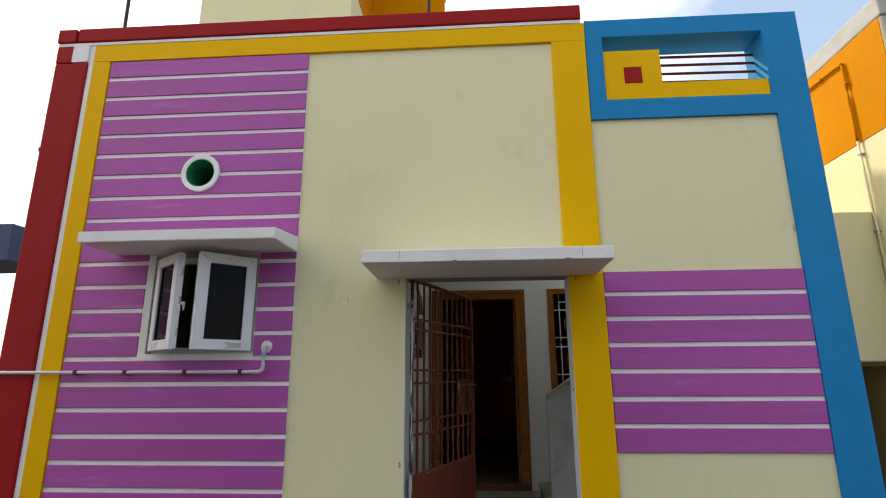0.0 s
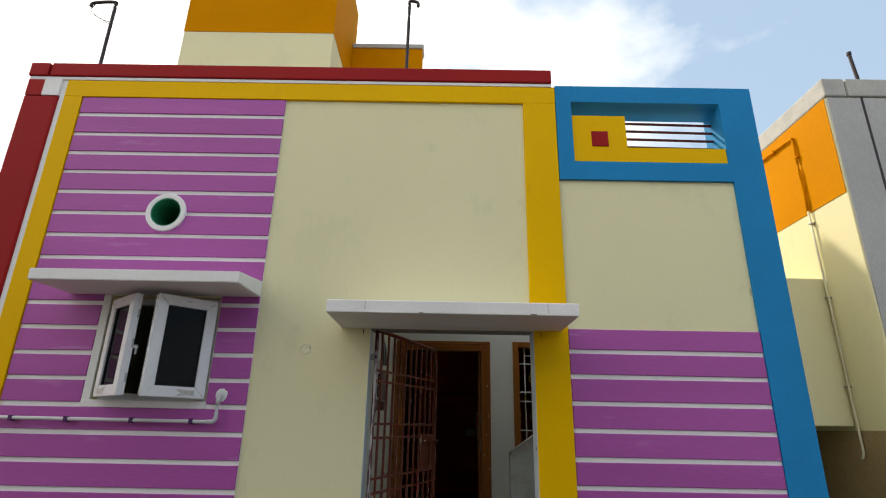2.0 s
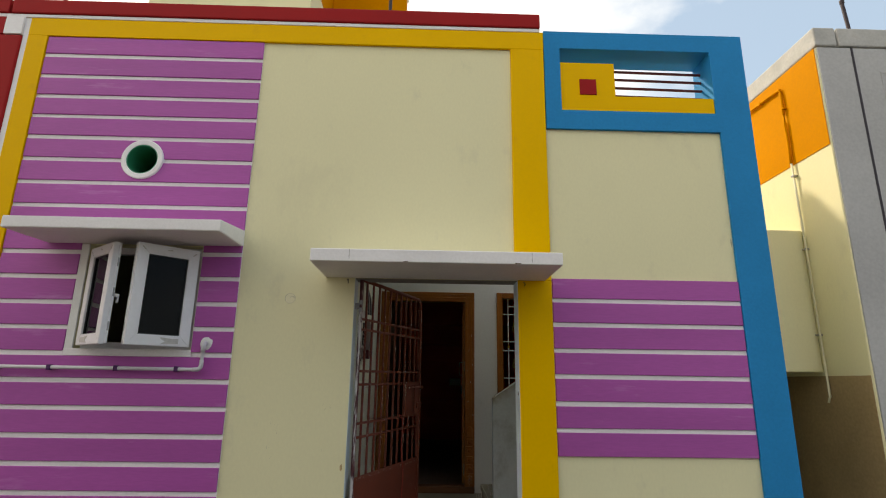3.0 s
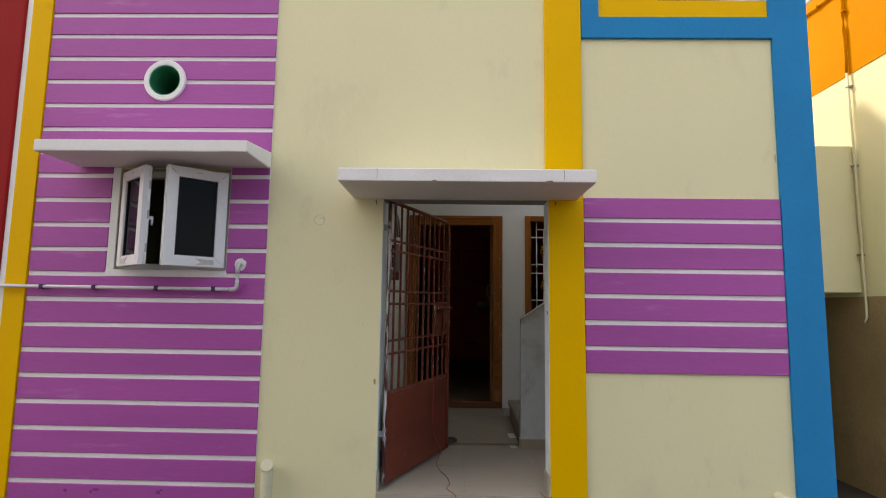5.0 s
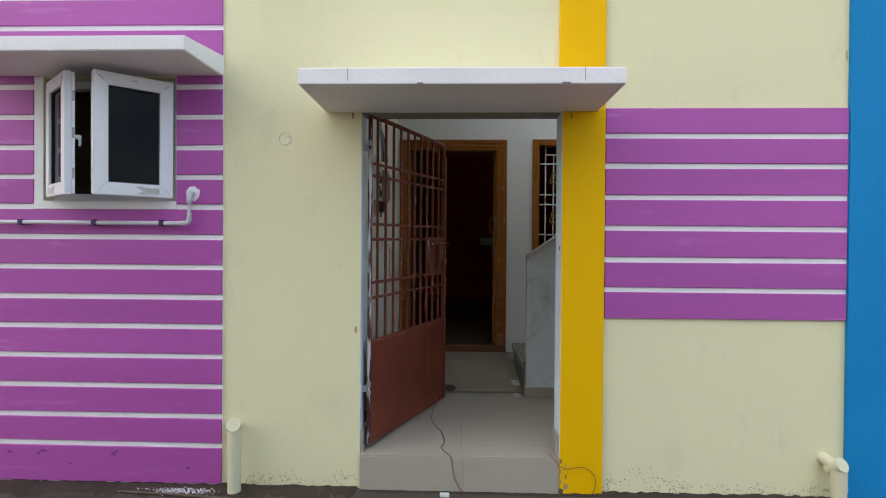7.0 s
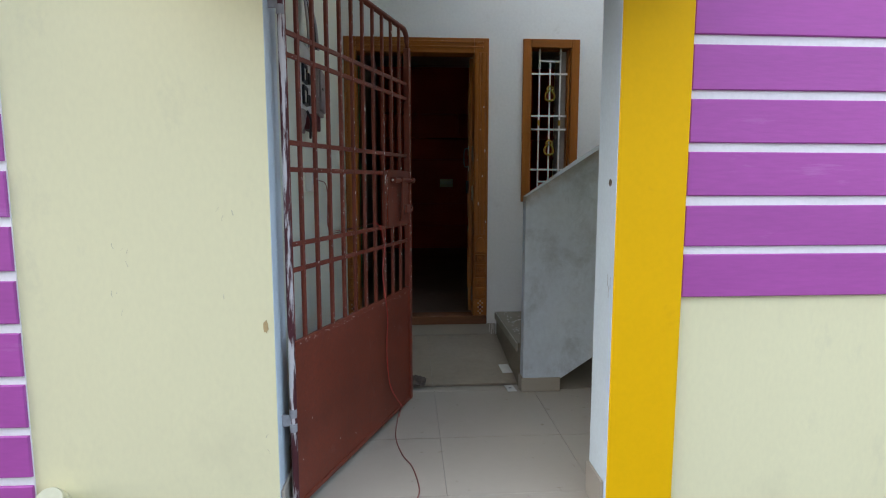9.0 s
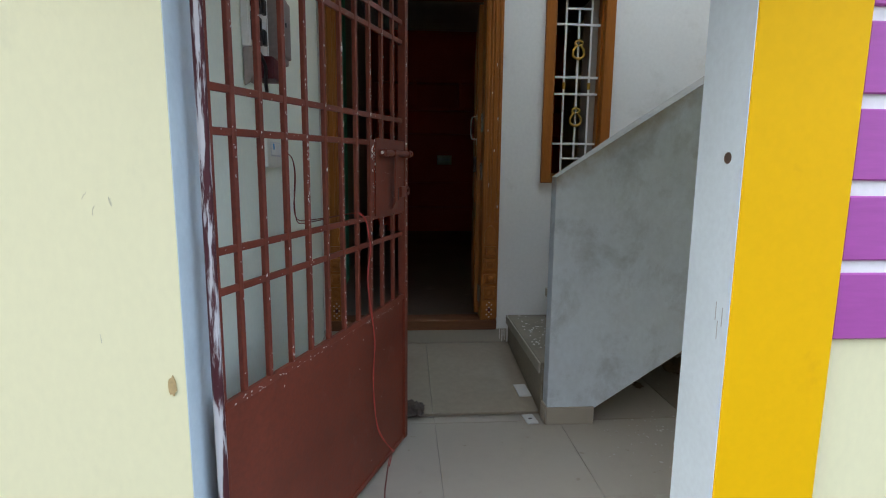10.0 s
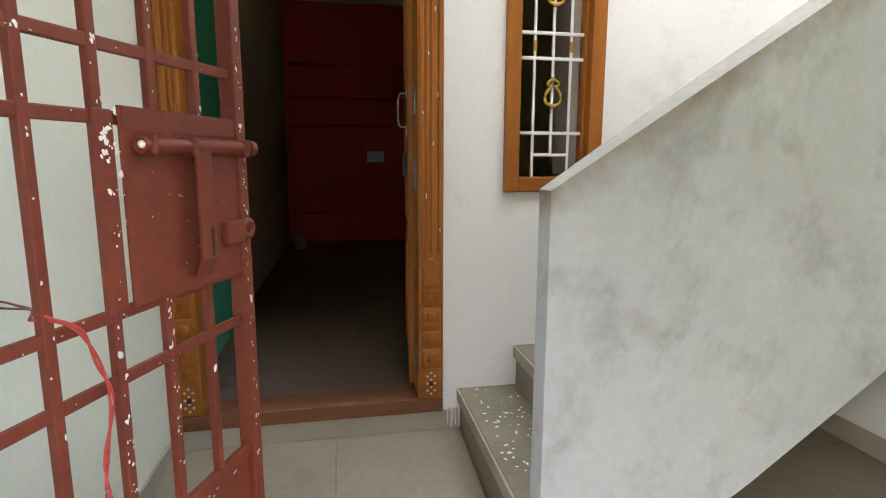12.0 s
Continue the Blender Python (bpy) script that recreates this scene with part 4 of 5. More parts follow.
for k in range(60):
    splat(bm, (rg.uniform(0.05, 1.17), -0.0103, GP + rg.uniform(-0.008, 0.006)), rg.uniform(0.001, 0.005), rg.uniform(0.001, 0.002))
for k in range(34):
    s = rg.uniform(0.872, 0.900)
    q = rg.uniform(0.0008, 0.0025) * (2.4 if k % 6 == 0 else 1)
    splat(bm, (s, -0.0093, rg.uniform(1.25, 1.52)), q, q * 1.3)
for k in range(16):
    q = rg.uniform(0.0006, 0.0018)
    splat(bm, (rg.uniform(0.91, GL - 0.03), -0.0113, rg.uniform(1.25, 1.525)), q, q)
for k in range(12):
    q = rg.uniform(0.002, 0.007)
    splat(bm, (rg.gauss(0.878, 0.007), -0.0098, rg.gauss(1.472, 0.012)), q, q)
splash = part("paint_splash", bm, SPOT, gate, "white paint splashes")
splash["kind"] = "stuff"
for z in (0.585, 2.06):
    hinge = thing("gate_hinge", "grey worn barrel hinge fixed to the entrance reveal", "hinge", pose(-0.386, 3.862, z), "gate hinges")
    for dz in (-0.042, 0.012):
        part("barrel", rod(bmesh.new(), (0, 0, dz), (0, 0, dz + 0.03), 0.0140, seg=16), WORN, hinge, "", True)
    part("lug", B(-0.046, -0.004, -0.004, 0.004, -0.022, 0.022, 0.002), WORN, hinge)

# ---- red wire looped over the gate, and its tail over the step ----
def on_gate(s, z, off=-0.03):
    return (pose(-0.4126, 3.80, 0, 0, 0, 67.57) @ Vector((s, off, z)))[:]
wire = thing("red_wire", "thin red twin wire hanging over the gate to the floor", "wire")
for k, o in enumerate((0.0, 0.006)):
    run = [(0.758, 1.268, 0.008), (0.775, 1.262, -0.010), (0.797, 1.243, -0.016), (0.822, 1.195, -0.018), (0.834, 1.135, -0.016), (0.824, 1.06, -0.014), (0.816, 1.0, -0.014), (0.845, 0.90, -0.015), (0.866, 0.78, -0.014), (0.861, 0.67, -0.013), (0.858, 0.555, -0.013), (0.90, 0.41, -0.015), (0.995, 0.275, -0.03)]
    part("strand", tube(bmesh.new(), spline([on_gate(u + o * (-1) ** i, z + (o if i < 2 else 0), w) for i, (u, z, w) in enumerate(run)] + [(-0.012 + o, 4.84, 0.2165), (-0.025 + o, 4.70, 0.2165)], 8), 0.0019, 6), REDWIRE, wire, "", True)
part("strand", tube(bmesh.new(), spline([(-0.025, 4.70, 0.2165), (-0.03, 4.47, 0.2165), (0.005, 4.29, 0.2165), (0.05, 4.18, 0.2165), (0.078, 4.0, 0.2165), (0.06, 3.89, 0.2165), (0.10, 3.80, 0.217), (0.125, 3.765, 0.20), (0.144, 3.765, 0.09), (0.19, 3.755, 0.012), (0.21, 3.72, 0.004)], 8), 0.0024, 6), DARKWIRE, wire, "brown end of the wire", True)
part("plug", B(0.06, 0.115, 3.70, 3.725, 0.0, 0.02, 0.004), CARD, wire, "small white connector")
wire2 = thing("brown_wire", "thin brown wire drooping from the switchboard", "wire")
for o in (0.0, 0.012):
    part("strand", tube(bmesh.new(), spline([(-0.440, 4.800, 1.478), (-0.400, 4.822, 1.462), (-0.390, 4.848 - o, 1.405), (-0.386, 4.815 - o, 1.33), (-0.386, 4.785 + o, 1.275), (-0.385, 4.81 + o, 1.225 - o), (-0.375, 4.88, 1.203 - o), (-0.29, 4.77, 1.222 - 0.5 * o), (-0.20, 4.64, 1.246), on_gate(0.758, 1.268, 0.008)], 8), 0.002, 6), DARKWIRE, wire2, "", True)
wire3 = thing("loose_wire", "thin brown wire loop against the yellow pilaster foot", "wire")
part("strand", tube(bmesh.new(), spline([(0.705, 3.85, 0.216), (0.716, 3.79, 0.217), (0.728, 3.765, 0.214), (0.755, 3.764, 0.178), (0.80, 3.768, 0.152), (0.87, 3.768, 0.163), (0.93, 3.768, 0.155), (0.972, 3.768, 0.10), (0.965, 3.766, 0.03), (0.94, 3.755, 0.004)], 8), 0.002, 6), DARKWIRE, wire3, "", True)

# ---- carved entrance door of the hall ----
door_1 = setting("door_1", bmesh.new(), WOOD, "varnished teak door frame with carved jamb feet, its leaf open inwards", "door")
FY = BACK - 0.03
for x0, x1, inner in ((DX0, DX0 + 0.09, 1), (DX1 - 0.105, DX1, -1)):
    bm = B(x0, x1, FY, BACK + 0.10, DZ0 + 0.066, DZ1, bevel=0.004)
    xm = (x0 + x1) / 2
    for d, w in ((-0.036, 0.008), (-0.014, 0.006), (0.012, 0.012), (0.036, 0.006)):
        box(bm, xm - inner * d - w, xm - inner * d + w, FY - 0.007, FY + 0.004, 1.09, DZ1 - 0.10, 0.003)
    jamb = part("jamb", bm, WOOD, door_1)
    for z0, z1 in ((0.605, 0.685), (0.705, 0.765), (0.785, 0.865), (0.88, 0.94)):
        bm = B(x0 + 0.014, x1 - 0.014, FY - 0.014, FY + 0.002, z0, z1, bevel=0.005)
        bmesh.ops.create_uvsphere(bm, u_segments=12, v_segments=6, radius=1, matrix=Matrix.LocRotScale((xm, FY - 0.014, (z0 + z1) / 2), None, (0.02, 0.007, 0.02)))
        for d in (-0.028, 0.028):
            bmesh.ops.create_uvsphere(bm, u_segments=8, v_segments=5, radius=1, matrix=Matrix.LocRotScale((xm + d, FY - 0.014, (z0 + z1) / 2), None, (0.006, 0.005, 0.025)))
        part("carved_block", bm, WOODX, jamb)
    bm = bmesh.new()
    prism(bm, [(x0 + 0.016, 0.955)] + [(x1 - 0.016 - (0.0 if t < 0.5 else 0.01), 0.955 + 0.05 * t) for t in (0.0, 0.6)] + [(xm + 0.036 * math.cos(a), 1.0 + 0.07 * math.sin(a)) for a in (0.5, 0.9, 1.3, 1.7, 2.1)] + [(x0 + 0.016, 1.03)], FY - 0.015, FY + 0.002)
    bmesh.ops.bevel(bm, geom=[e for e in bm.edges if all(v.co.y < FY - 0.01 for v in e.verts)], offset=0.004, segments=1, affect="EDGES")
    part("carved_leaf", bm, WOOD, jamb)
    base = part("rosette_block", B(x0 + 0.004, x1 - 0.004, FY - 0.010, FY + 0.002, 0.475, 0.598, 0.004), WOODX, jamb)
    for i in range(-2, 3):
        for j in range(-3, 4):
            if abs(i) * 1.3 + abs(j) < 3.4 and (i + j) % 2 == 1 or (i, j) == (0, 0):
                bm = B(-0.0045, 0.0045, -0.002, 0.002, -0.0045, 0.0045, 0.0008) if (i, j) != (0, 0) else B(-0.008, 0.008, -0.002, 0.002, -0.012, 0.012, 0.001)
                bmesh.ops.transform(bm, matrix=Matrix.Translation((xm + i * 0.0155, FY - 0.011, 0.536 + j * 0.0155)) @ pose(0, 0, 0, 0, 45 if (i, j) != (0, 0) else 0, 0), verts=bm.verts)
                part("inlay", bm, INLAY if (i, j) != (0, 0) else BARRED, base, "pale inlay chip" if (i, j) != (0, 0) else "dark red inlay chip")
for x, z, h in ((0.556, 1.31, 0.022), (0.585, 1.52, 0.014), (0.603, 1.705, 0.018), (0.566, 1.86, 0.012), (0.592, 2.02, 0.016), (0.545, 1.64, 0.010), (0.612, 1.18, 0.014)):
    part("paint_fleck", B(x, x + 0.004, FY - 0.0086, FY - 0.0066, z, z + h, 0.0006), SPOT, door_1, "pale paint fleck")
part("lintel", B(DX0 + 0.0905, DX1 - 0.1055, FY + 0.002, BACK + 0.10, DZ1 - 0.105, DZ1, 0.004), WOODX, door_1)
for z in (DZ1 - 0.03, DZ1 - 0.065):
    part("lintel_moulding", B(DX0 + 0.04, DX1 - 0.04, FY - 0.008, FY + 0.001, z - 0.007, z + 0.007, 0.003), WOODX, door_1)
part("threshold", B(DX0, DX1, FY - 0.002, BACK + 0.115, DZ0 + 0.001, DZ0 + 0.065, 0.006), WORNWOOD, door_1, "worn teak threshold")
leaf = part("door_leaf", B(0, 0.84, -0.019, 0.019, 0, 1.93, 0.003), WOOD, door_1, "dark teak door leaf")
leaf.matrix_basis = pose(DX1 - 0.108, BACK + 0.115, DZ0 + 0.075, 0, 0, 84)
for z0, z1 in ((0.15, 0.62), (0.72, 1.15), (1.25, 1.78)):
    part("door_panel", B(0.14, 0.70, 0.015, 0.027, z0, z1, 0.006), WOOD, leaf)
part("pull_handle", tube(bmesh.new(), spline([(0.10, 0.02, 1.13), (0.10, 0.052, 1.135), (0.10, 0.058, 1.20), (0.10, 0.052, 1.265), (0.10, 0.02, 1.27)], 5), 0.0042, 8), GREYMETAL, leaf, "steel pull handle", True)
for z in (1.115, 1.27):
    part("handle_plate", B(0.085, 0.115, 0.018, 0.024, z - 0.02, z + 0.02, 0.002), CHROME, leaf, "bright steel handle plate")
part("latch", B(0.08, 0.115, 0.018, 0.04, 0.92, 1.02, 0.004), IRON, leaf)
for z in (0.62, 1.40, 1.70):
    hinge = part("hinge", B(DX1 - 0.1095, DX1 - 0.1045, BACK + 0.03, BACK + 0.095, z - 0.055, z + 0.055, 0.002), GREYMETAL, door_1, "dull steel butt hinge")
    for dz in (-0.038, 0.0, 0.038):
        part("screw", rod(bmesh.new(), (DX1 - 0.1112, BACK + 0.055, z + dz), (DX1 - 0.1090, BACK + 0.055, z + dz), 0.0045, seg=8), IRON, hinge)

# ---- grilled window beside the door ----
window_2 = setting("window_2", bmesh.new(), WOOD, "narrow teak framed window with a white iron grill and gold ornaments", "window")
for x0, x1 in ((GX0, GX0 + 0.06), (GX1 - 0.06, GX1)):
    part("window_frame", B(x0, x1, BACK - 0.025, BACK + 0.10, GZ0, GZ1, 0.004), WOOD, window_2)
for z0, z1 in ((GZ0, GZ0 + 0.06), (GZ1 - 0.06, GZ1)):
    part("window_frame", B(GX0 + 0.0605, GX1 - 0.0605, BACK - 0.023, BACK + 0.10, z0, z1, 0.004), WOODX, window_2)
for x0, x1 in ((GX0 + 0.061, GX0 + 0.074), (GX1 - 0.074, GX1 - 0.061)):
    part("rebate", B(x0, x1, BACK + 0.015, BACK + 0.10, GZ0 + 0.061, GZ1 - 0.061, 0.002), WOOD, window_2)
GY = BACK + 0.035
for x in (1.019, 1.176):
    part("grill_bar", rod(bmesh.new(), (x, GY, GZ0 + 0.055), (x, GY, GZ1 - 0.055), 0.0065, seg=10), GRILL, window_2, "", True)
    part("gold_band", rod(bmesh.new(), (x, GY, 1.905), (x, GY, 1.945), 0.010, seg=10), GOLD, window_2, "gold painted collar", True)
part("grill_bar", rod(bmesh.new(), (1.099, GY, 1.487), (1.099, GY, 2.372), 0.0065, seg=10), GRILL, window_2, "", True)
for z in (1.577, 1.877, 1.976, 2.283):
    part("grill_rail", B(GX0 + 0.058, GX1 - 0.058, GY - 0.0065, GY + 0.0065, z - 0.0065, z + 0.0065, 0.002), GRILL, window_2)
for z in (1.487, 2.374):
    part("grill_rail", B(1.019, 1.176, GY - 0.006, GY + 0.006, z - 0.006, z + 0.006, 0.002), GRILL, window_2)
for zc in (1.732, 2.130):
    bm = bmesh.new()
    for s in (-1, 1):
        tube(bm, spline([(1.099, GY - 0.012, zc - 0.045), (1.099 + s * 0.028, GY - 0.012, zc - 0.034), (1.099 + s * 0.034, GY - 0.012, zc - 0.005), (1.099 + s * 0.022, GY - 0.012, zc + 0.018), (1.099 + s * 0.006, GY - 0.012, zc + 0.034)], 5), 0.0066, 8)
        tube(bm, spline([(1.099 + s * 0.006, GY - 0.012, zc + 0.032), (1.099 + s * 0.024, GY - 0.012, zc + 0.040), (1.099 + s * 0.019, GY - 0.012, zc + 0.054), (1.099 + s * 0.004, GY - 0.012, zc + 0.060), (1.099, GY - 0.012, zc + 0.070)], 5), 0.0056, 8)
    box(bm, 1.085, 1.113, GY - 0.02, GY - 0.006, zc - 0.052, zc - 0.038, 0.003)
    part("ornament", bm, GOLD, window_2, "gold painted cast ornament", True)
part("shutter", B(GX1 - 0.115, GX1 - 0.075, BACK + 0.06, BACK + 0.23, GZ0 + 0.07, GZ1 - 0.07, 0.003), INWALL, window_2, "dull grey inner shutter edge")

# ---- switchboard, meter and conduit on the porch wall ----
PW = -0.46
switchboard = thing("switchboard", "ivory plastic switchboard with a row of switches", "switchboard", pose(PW, 4.60, 1.418))
part("plate", B(0.0, 0.028, 0.0, 0.205, 0.0, 0.104, 0.005), IVORY, switchboard)
part("switch_frame", B(0.0275, 0.030, 0.040, 0.186, 0.040, 0.092, 0.001), PVC, switchboard, "grey switch frame")
for k in range(5):
    part("switch", B(0.0295, 0.036, 0.045 + 0.028 * k, 0.066 + 0.028 * k, 0.045, 0.087, 0.002), CARD, switchboard)
part("blue_mark", B(0.0355, 0.0368, 0.047, 0.063, 0.064, 0.085, 0.0004), BLUE, switchboard)
meter = thing("meter_board", "white electric meter board with black fuse carriers and torn sheet", "meter board", pose(PW, 4.44, 1.672))
part("board", B(0.0, 0.022, 0.0, 0.24, 0.12, 0.44, 0.003), CARD, meter)
part("board_rim", slab(bmesh.new(), 0.004, 0.236, 0.124, 0.436, 0.0215, 0.026, [(0.012, 0.228, 0.132, 0.428)], axis="x"), PORCH, meter)
for z in (0.145, 0.245):
    part("fuse_carrier", slab(bmesh.new(), 0.030, 0.125, z, z + 0.085, 0.0225, 0.034, [(0.044, 0.111, z + 0.011, z + 0.074)], axis="x"), BLACK, meter, "black fuse carrier")
    part("fuse_grip", B(0.0223, 0.029, 0.048, 0.107, z + 0.015, z + 0.070, 0.003), IVORY, meter)
    part("terminal", B(0.0223, 0.036, 0.15, 0.185, z + 0.01, z + 0.06, 0.004), BLACK, meter)
sheet = bmesh.new()
prism(sheet, [(0.004, 0.116), (0.03, 0.118), (0.042, 0.06), (0.038, 0.05), (0.02, 0.01), (0.004, 0.0)], 0.0, 0.004)
prism(sheet, [(0.004, 0.118), (0.03, 0.12), (0.010, 0.03), (0.004, 0.02)], 0.004, 0.15)
part("torn_sheet", sheet, OLDMETAL, meter, "torn dull metal sheet")
part("strap", tube(bmesh.new(), spline([(0.045, 0.02, 0.11), (0.055, 0.06, 0.07), (0.04, 0.12, 0.03), (0.03, 0.17, 0.004)], 5), 0.006, 6), IRON, meter, "", True)
part("junction_box", B(0.0, 0.07, 0.11, 0.235, 0.040, 0.112, 0.006), BARRED, meter, "dark maroon junction box")
fuse_box = thing("fuse_box", "brownish grey metal fuse box on the porch wall", "fuse box", pose(PW, 4.70, 1.80))
part("case", B(0.0, 0.06, 0.0, 0.15, 0.0, 0.24, 0.006), OLDMETAL, fuse_box)
part("cover", B(0.0595, 0.072, 0.012, 0.138, 0.02, 0.22, 0.005), OLDMETAL, fuse_box)
part("lever", rod(rod(bmesh.new(), (0.04, 0.149, 0.17), (0.04, 0.178, 0.17), 0.006, seg=8), (0.04, 0.172, 0.13), (0.04, 0.172, 0.18), 0.005, seg=8), IRON, fuse_box, "", True)
part("screw", rod(bmesh.new(), (0.071, 0.05, 0.13), (0.075, 0.05, 0.13), 0.008, seg=10), BLACK, fuse_box, "", True)
cable_bundle = thing("cable_bundle", "dark cable bundle leading up the porch wall to the meter", "cable", pose(PW, 4.53, 2.1))
for k in range(5):
    part("cable", tube(bmesh.new(), spline([(0.05 + 0.008 * k, 0.0 + 0.012 * k, -0.02), (0.04 + 0.006 * k, 0.02 + 0.015 * k, 0.12), (0.02, 0.06 + 0.02 * k, 0.26), (0.012, 0.10 + 0.02 * k, 0.40)], 6), 0.007, 8), BLACK if k % 2 else GREYMETAL, cable_bundle, "", True)

# ---- loose things on the porch floor ----
def switch_plate(m, label, hole):
    ob = thing("switch_plate", label, "plate", m, "loose switch plates on the floor")
    ob.scale = (0.8, 0.75, 1) if hole else (0.95, 0.95, 1)
    part("plate", slab(bmesh.new(), -0.032, 0.032, -0.062, 0.062, 0.0, 0.006, [(-0.012, 0.012, -0.01, 0.012)] if hole else [], axis="z"), CARD, ob)
    part("rim", slab(bmesh.new(), -0.034, 0.034, -0.064, 0.064, 0.0005, 0.0045, [(-0.0315, 0.0315, -0.0615, 0.0615)], axis="z"), CARD, ob)
    if hole:
        part("socket", B(-0.0118, 0.0118, -0.0098, 0.0118, 0.0002, 0.004, 0.001), BLACK, ob)


switch_plate(pose(0.668, 5.322, 0.2535, 5.8, 0, 4), "white plastic switch plate lying on the landing", False)
switch_plate(pose(0.654, 5.075, STEP + 0.001, 0, 0, 6), "white plastic switch plate with a square hole on the floor", True)


def crumple(name, label, category, x, y, z, sx, sy, sz, material, seed):
    bm = bmesh.new()
    bmesh.ops.create_icosphere(bm, subdivisions=4, radius=1)
    off = Vector((seed * 3.1, seed * 1.7, 0))
    for v in bm.verts:
        n = noise.noise(v.co * 1.6 + off) * 0.5 + noise.noise(v.co * 4.5 + off) * 0.25
        v.co *= 1 + n
        v.co = Vector((v.co.x * sx, v.co.y * sy, max(v.co.z * sz, 0)))
    single(name, bm, material, label, category, pose(x, y, z, 0, 0, 20 * seed), smooth=True)


crumple("floor_rag", "dark crumpled rag on the landing beside the gate", "rag", 0.085, 5.17, 0.237, 0.055, 0.075, 0.028, RAG, 1)
crumple("floor_rag", "dark crumpled rag on the floor under the stairs", "rag", 1.76, 5.22, STEP, 0.11, 0.06, 0.012, RAG, 2)
crumple("paper_bag", "crumpled brown paper bag under the stairs", "bag", 1.72, 5.68, STEP, 0.10, 0.07, 0.06, BROWNBAG, 3)
crumple("brown_scrap", "small pale brown paper scrap under the stairs", "scrap", 1.36, 5.45, STEP, 0.035, 0.025, 0.012, BROWNBAG, 4)
crumple("cardboard_scrap", "brown cardboard scrap against the wall under the stairs", "scrap", 1.95, 5.78, STEP, 0.10, 0.07, 0.06, BROWNBAG, 6)
bm = bmesh.new()
rg = random.Random(21)
for k in range(90):
    x, y = (rg.gauss(1.22, 0.20), rg.gauss(4.90, 0.13)) if k < 70 else (rg.uniform(0.85, 2.2), rg.uniform(4.5, 5.7))
    q = rg.uniform(0.001, 0.003) * (2.2 if k % 9 == 0 else 1)
    if 0.76 < x < 2.4 and y < 5.9:
        bmesh.ops.create_icosphere(bm, subdivisions=1, radius=1, matrix=Matrix.LocRotScale((x, y, STEP + 0.001), Euler((0, 0, rg.uniform(0, 6))), (q * 1.6, q, 0.0018)))
tagged(single("plaster_crumbs", bm, FILM, "scattered white plaster crumbs on the porch floor", "crumbs"), kind="stuff")
bm = bmesh.new()
for k in range(80):
    q = rg.uniform(0.0015, 0.006)
    x = rg.uniform(0.735, 0.94)
    bmesh.ops.create_icosphere(bm, subdivisions=1, radius=1, matrix=Matrix.LocRotScale((x, rg.uniform(5.14, 5.93), 0.4905), Euler((0, 0, rg.uniform(0, 6))), (q * rg.uniform(1, 2.2), q, 0.0012)))
drips = part("paint_drips", bm, SPOT, stairs, "white paint drips on the first tread")
drips["kind"] = "stuff"

# ---- hall things ----
hall_switch = thing("switchboard", "pale switchboard on the brick red hall wall", "switchboard", pose(0.55, 10.895, 1.46))
part("plate", B(0.0, 0.22, -0.016, 0.0, 0.0, 0.14, 0.004), IVORY, hall_switch)
for k in range(4):
    part("switch", B(0.02 + 0.047 * k, 0.055 + 0.047 * k, -0.022, -0.0155, 0.05, 0.10, 0.002), CARD, hall_switch)
pot = thing("paint_tin", "small dull metal tin standing on the hall floor", "tin", pose(-0.28, 10.35, HALL))
part("can", rod(bmesh.new(), (0, 0, 0), (0, 0, 0.13), 0.07, seg=18), OLDMETAL, pot, "", True)
part("lid", rod(bmesh.new(), (0, 0, 0.13), (0, 0, 0.145), 0.073, seg=18), GREYMETAL, pot, "", True)

# ---- on the ground before the house ----
single("wooden_stick", tube(bmesh.new(), spline([(-1.83, 3.671, 0.009), (-1.6, 3.655, 0.010), (-1.3, 3.628, 0.009), (-1.055, 3.603, 0.009)], 6), 0.007, 7), SCRAP, "thin weathered stick lying on the ground", "stick", smooth=True)
bm = bmesh.new()
for k in range(300):
    x, y = rg.gauss(-1.47, 0.10), rg.gauss(3.705, 0.020)
    q = rg.uniform(0.0012, 0.0055)
    bmesh.ops.create_icosphere(bm, subdivisions=1, radius=1, matrix=Matrix.LocRotScale((x, y, 0.004), Euler((rg.random(), rg.random(), rg.uniform(0, 6))), (q * 1.5, q, q * 0.5)))
tagged(single("powder_heap", bm, RUBBLE, "spilled white powder on the ground by the wall", "powder"), kind="stuff")
bm = bmesh.new()
for k in range(150):
    x, y, q = rg.uniform(-3.4, 2.9), rg.uniform(3.45, 3.77), rg.uniform(0.002, 0.008)
    bmesh.ops.create_icosphere(bm, subdivisions=1, radius=1, matrix=Matrix.LocRotScale((x, y, q * 0.4), Euler((rg.random(), rg.random(), rg.uniform(0, 6))), (q * 1.5, q, q * 0.7)))
tagged(single("gravel_bits", bm, SCRAP, "small dark gravel bits along the wall foot", "gravel"), kind="stuff")

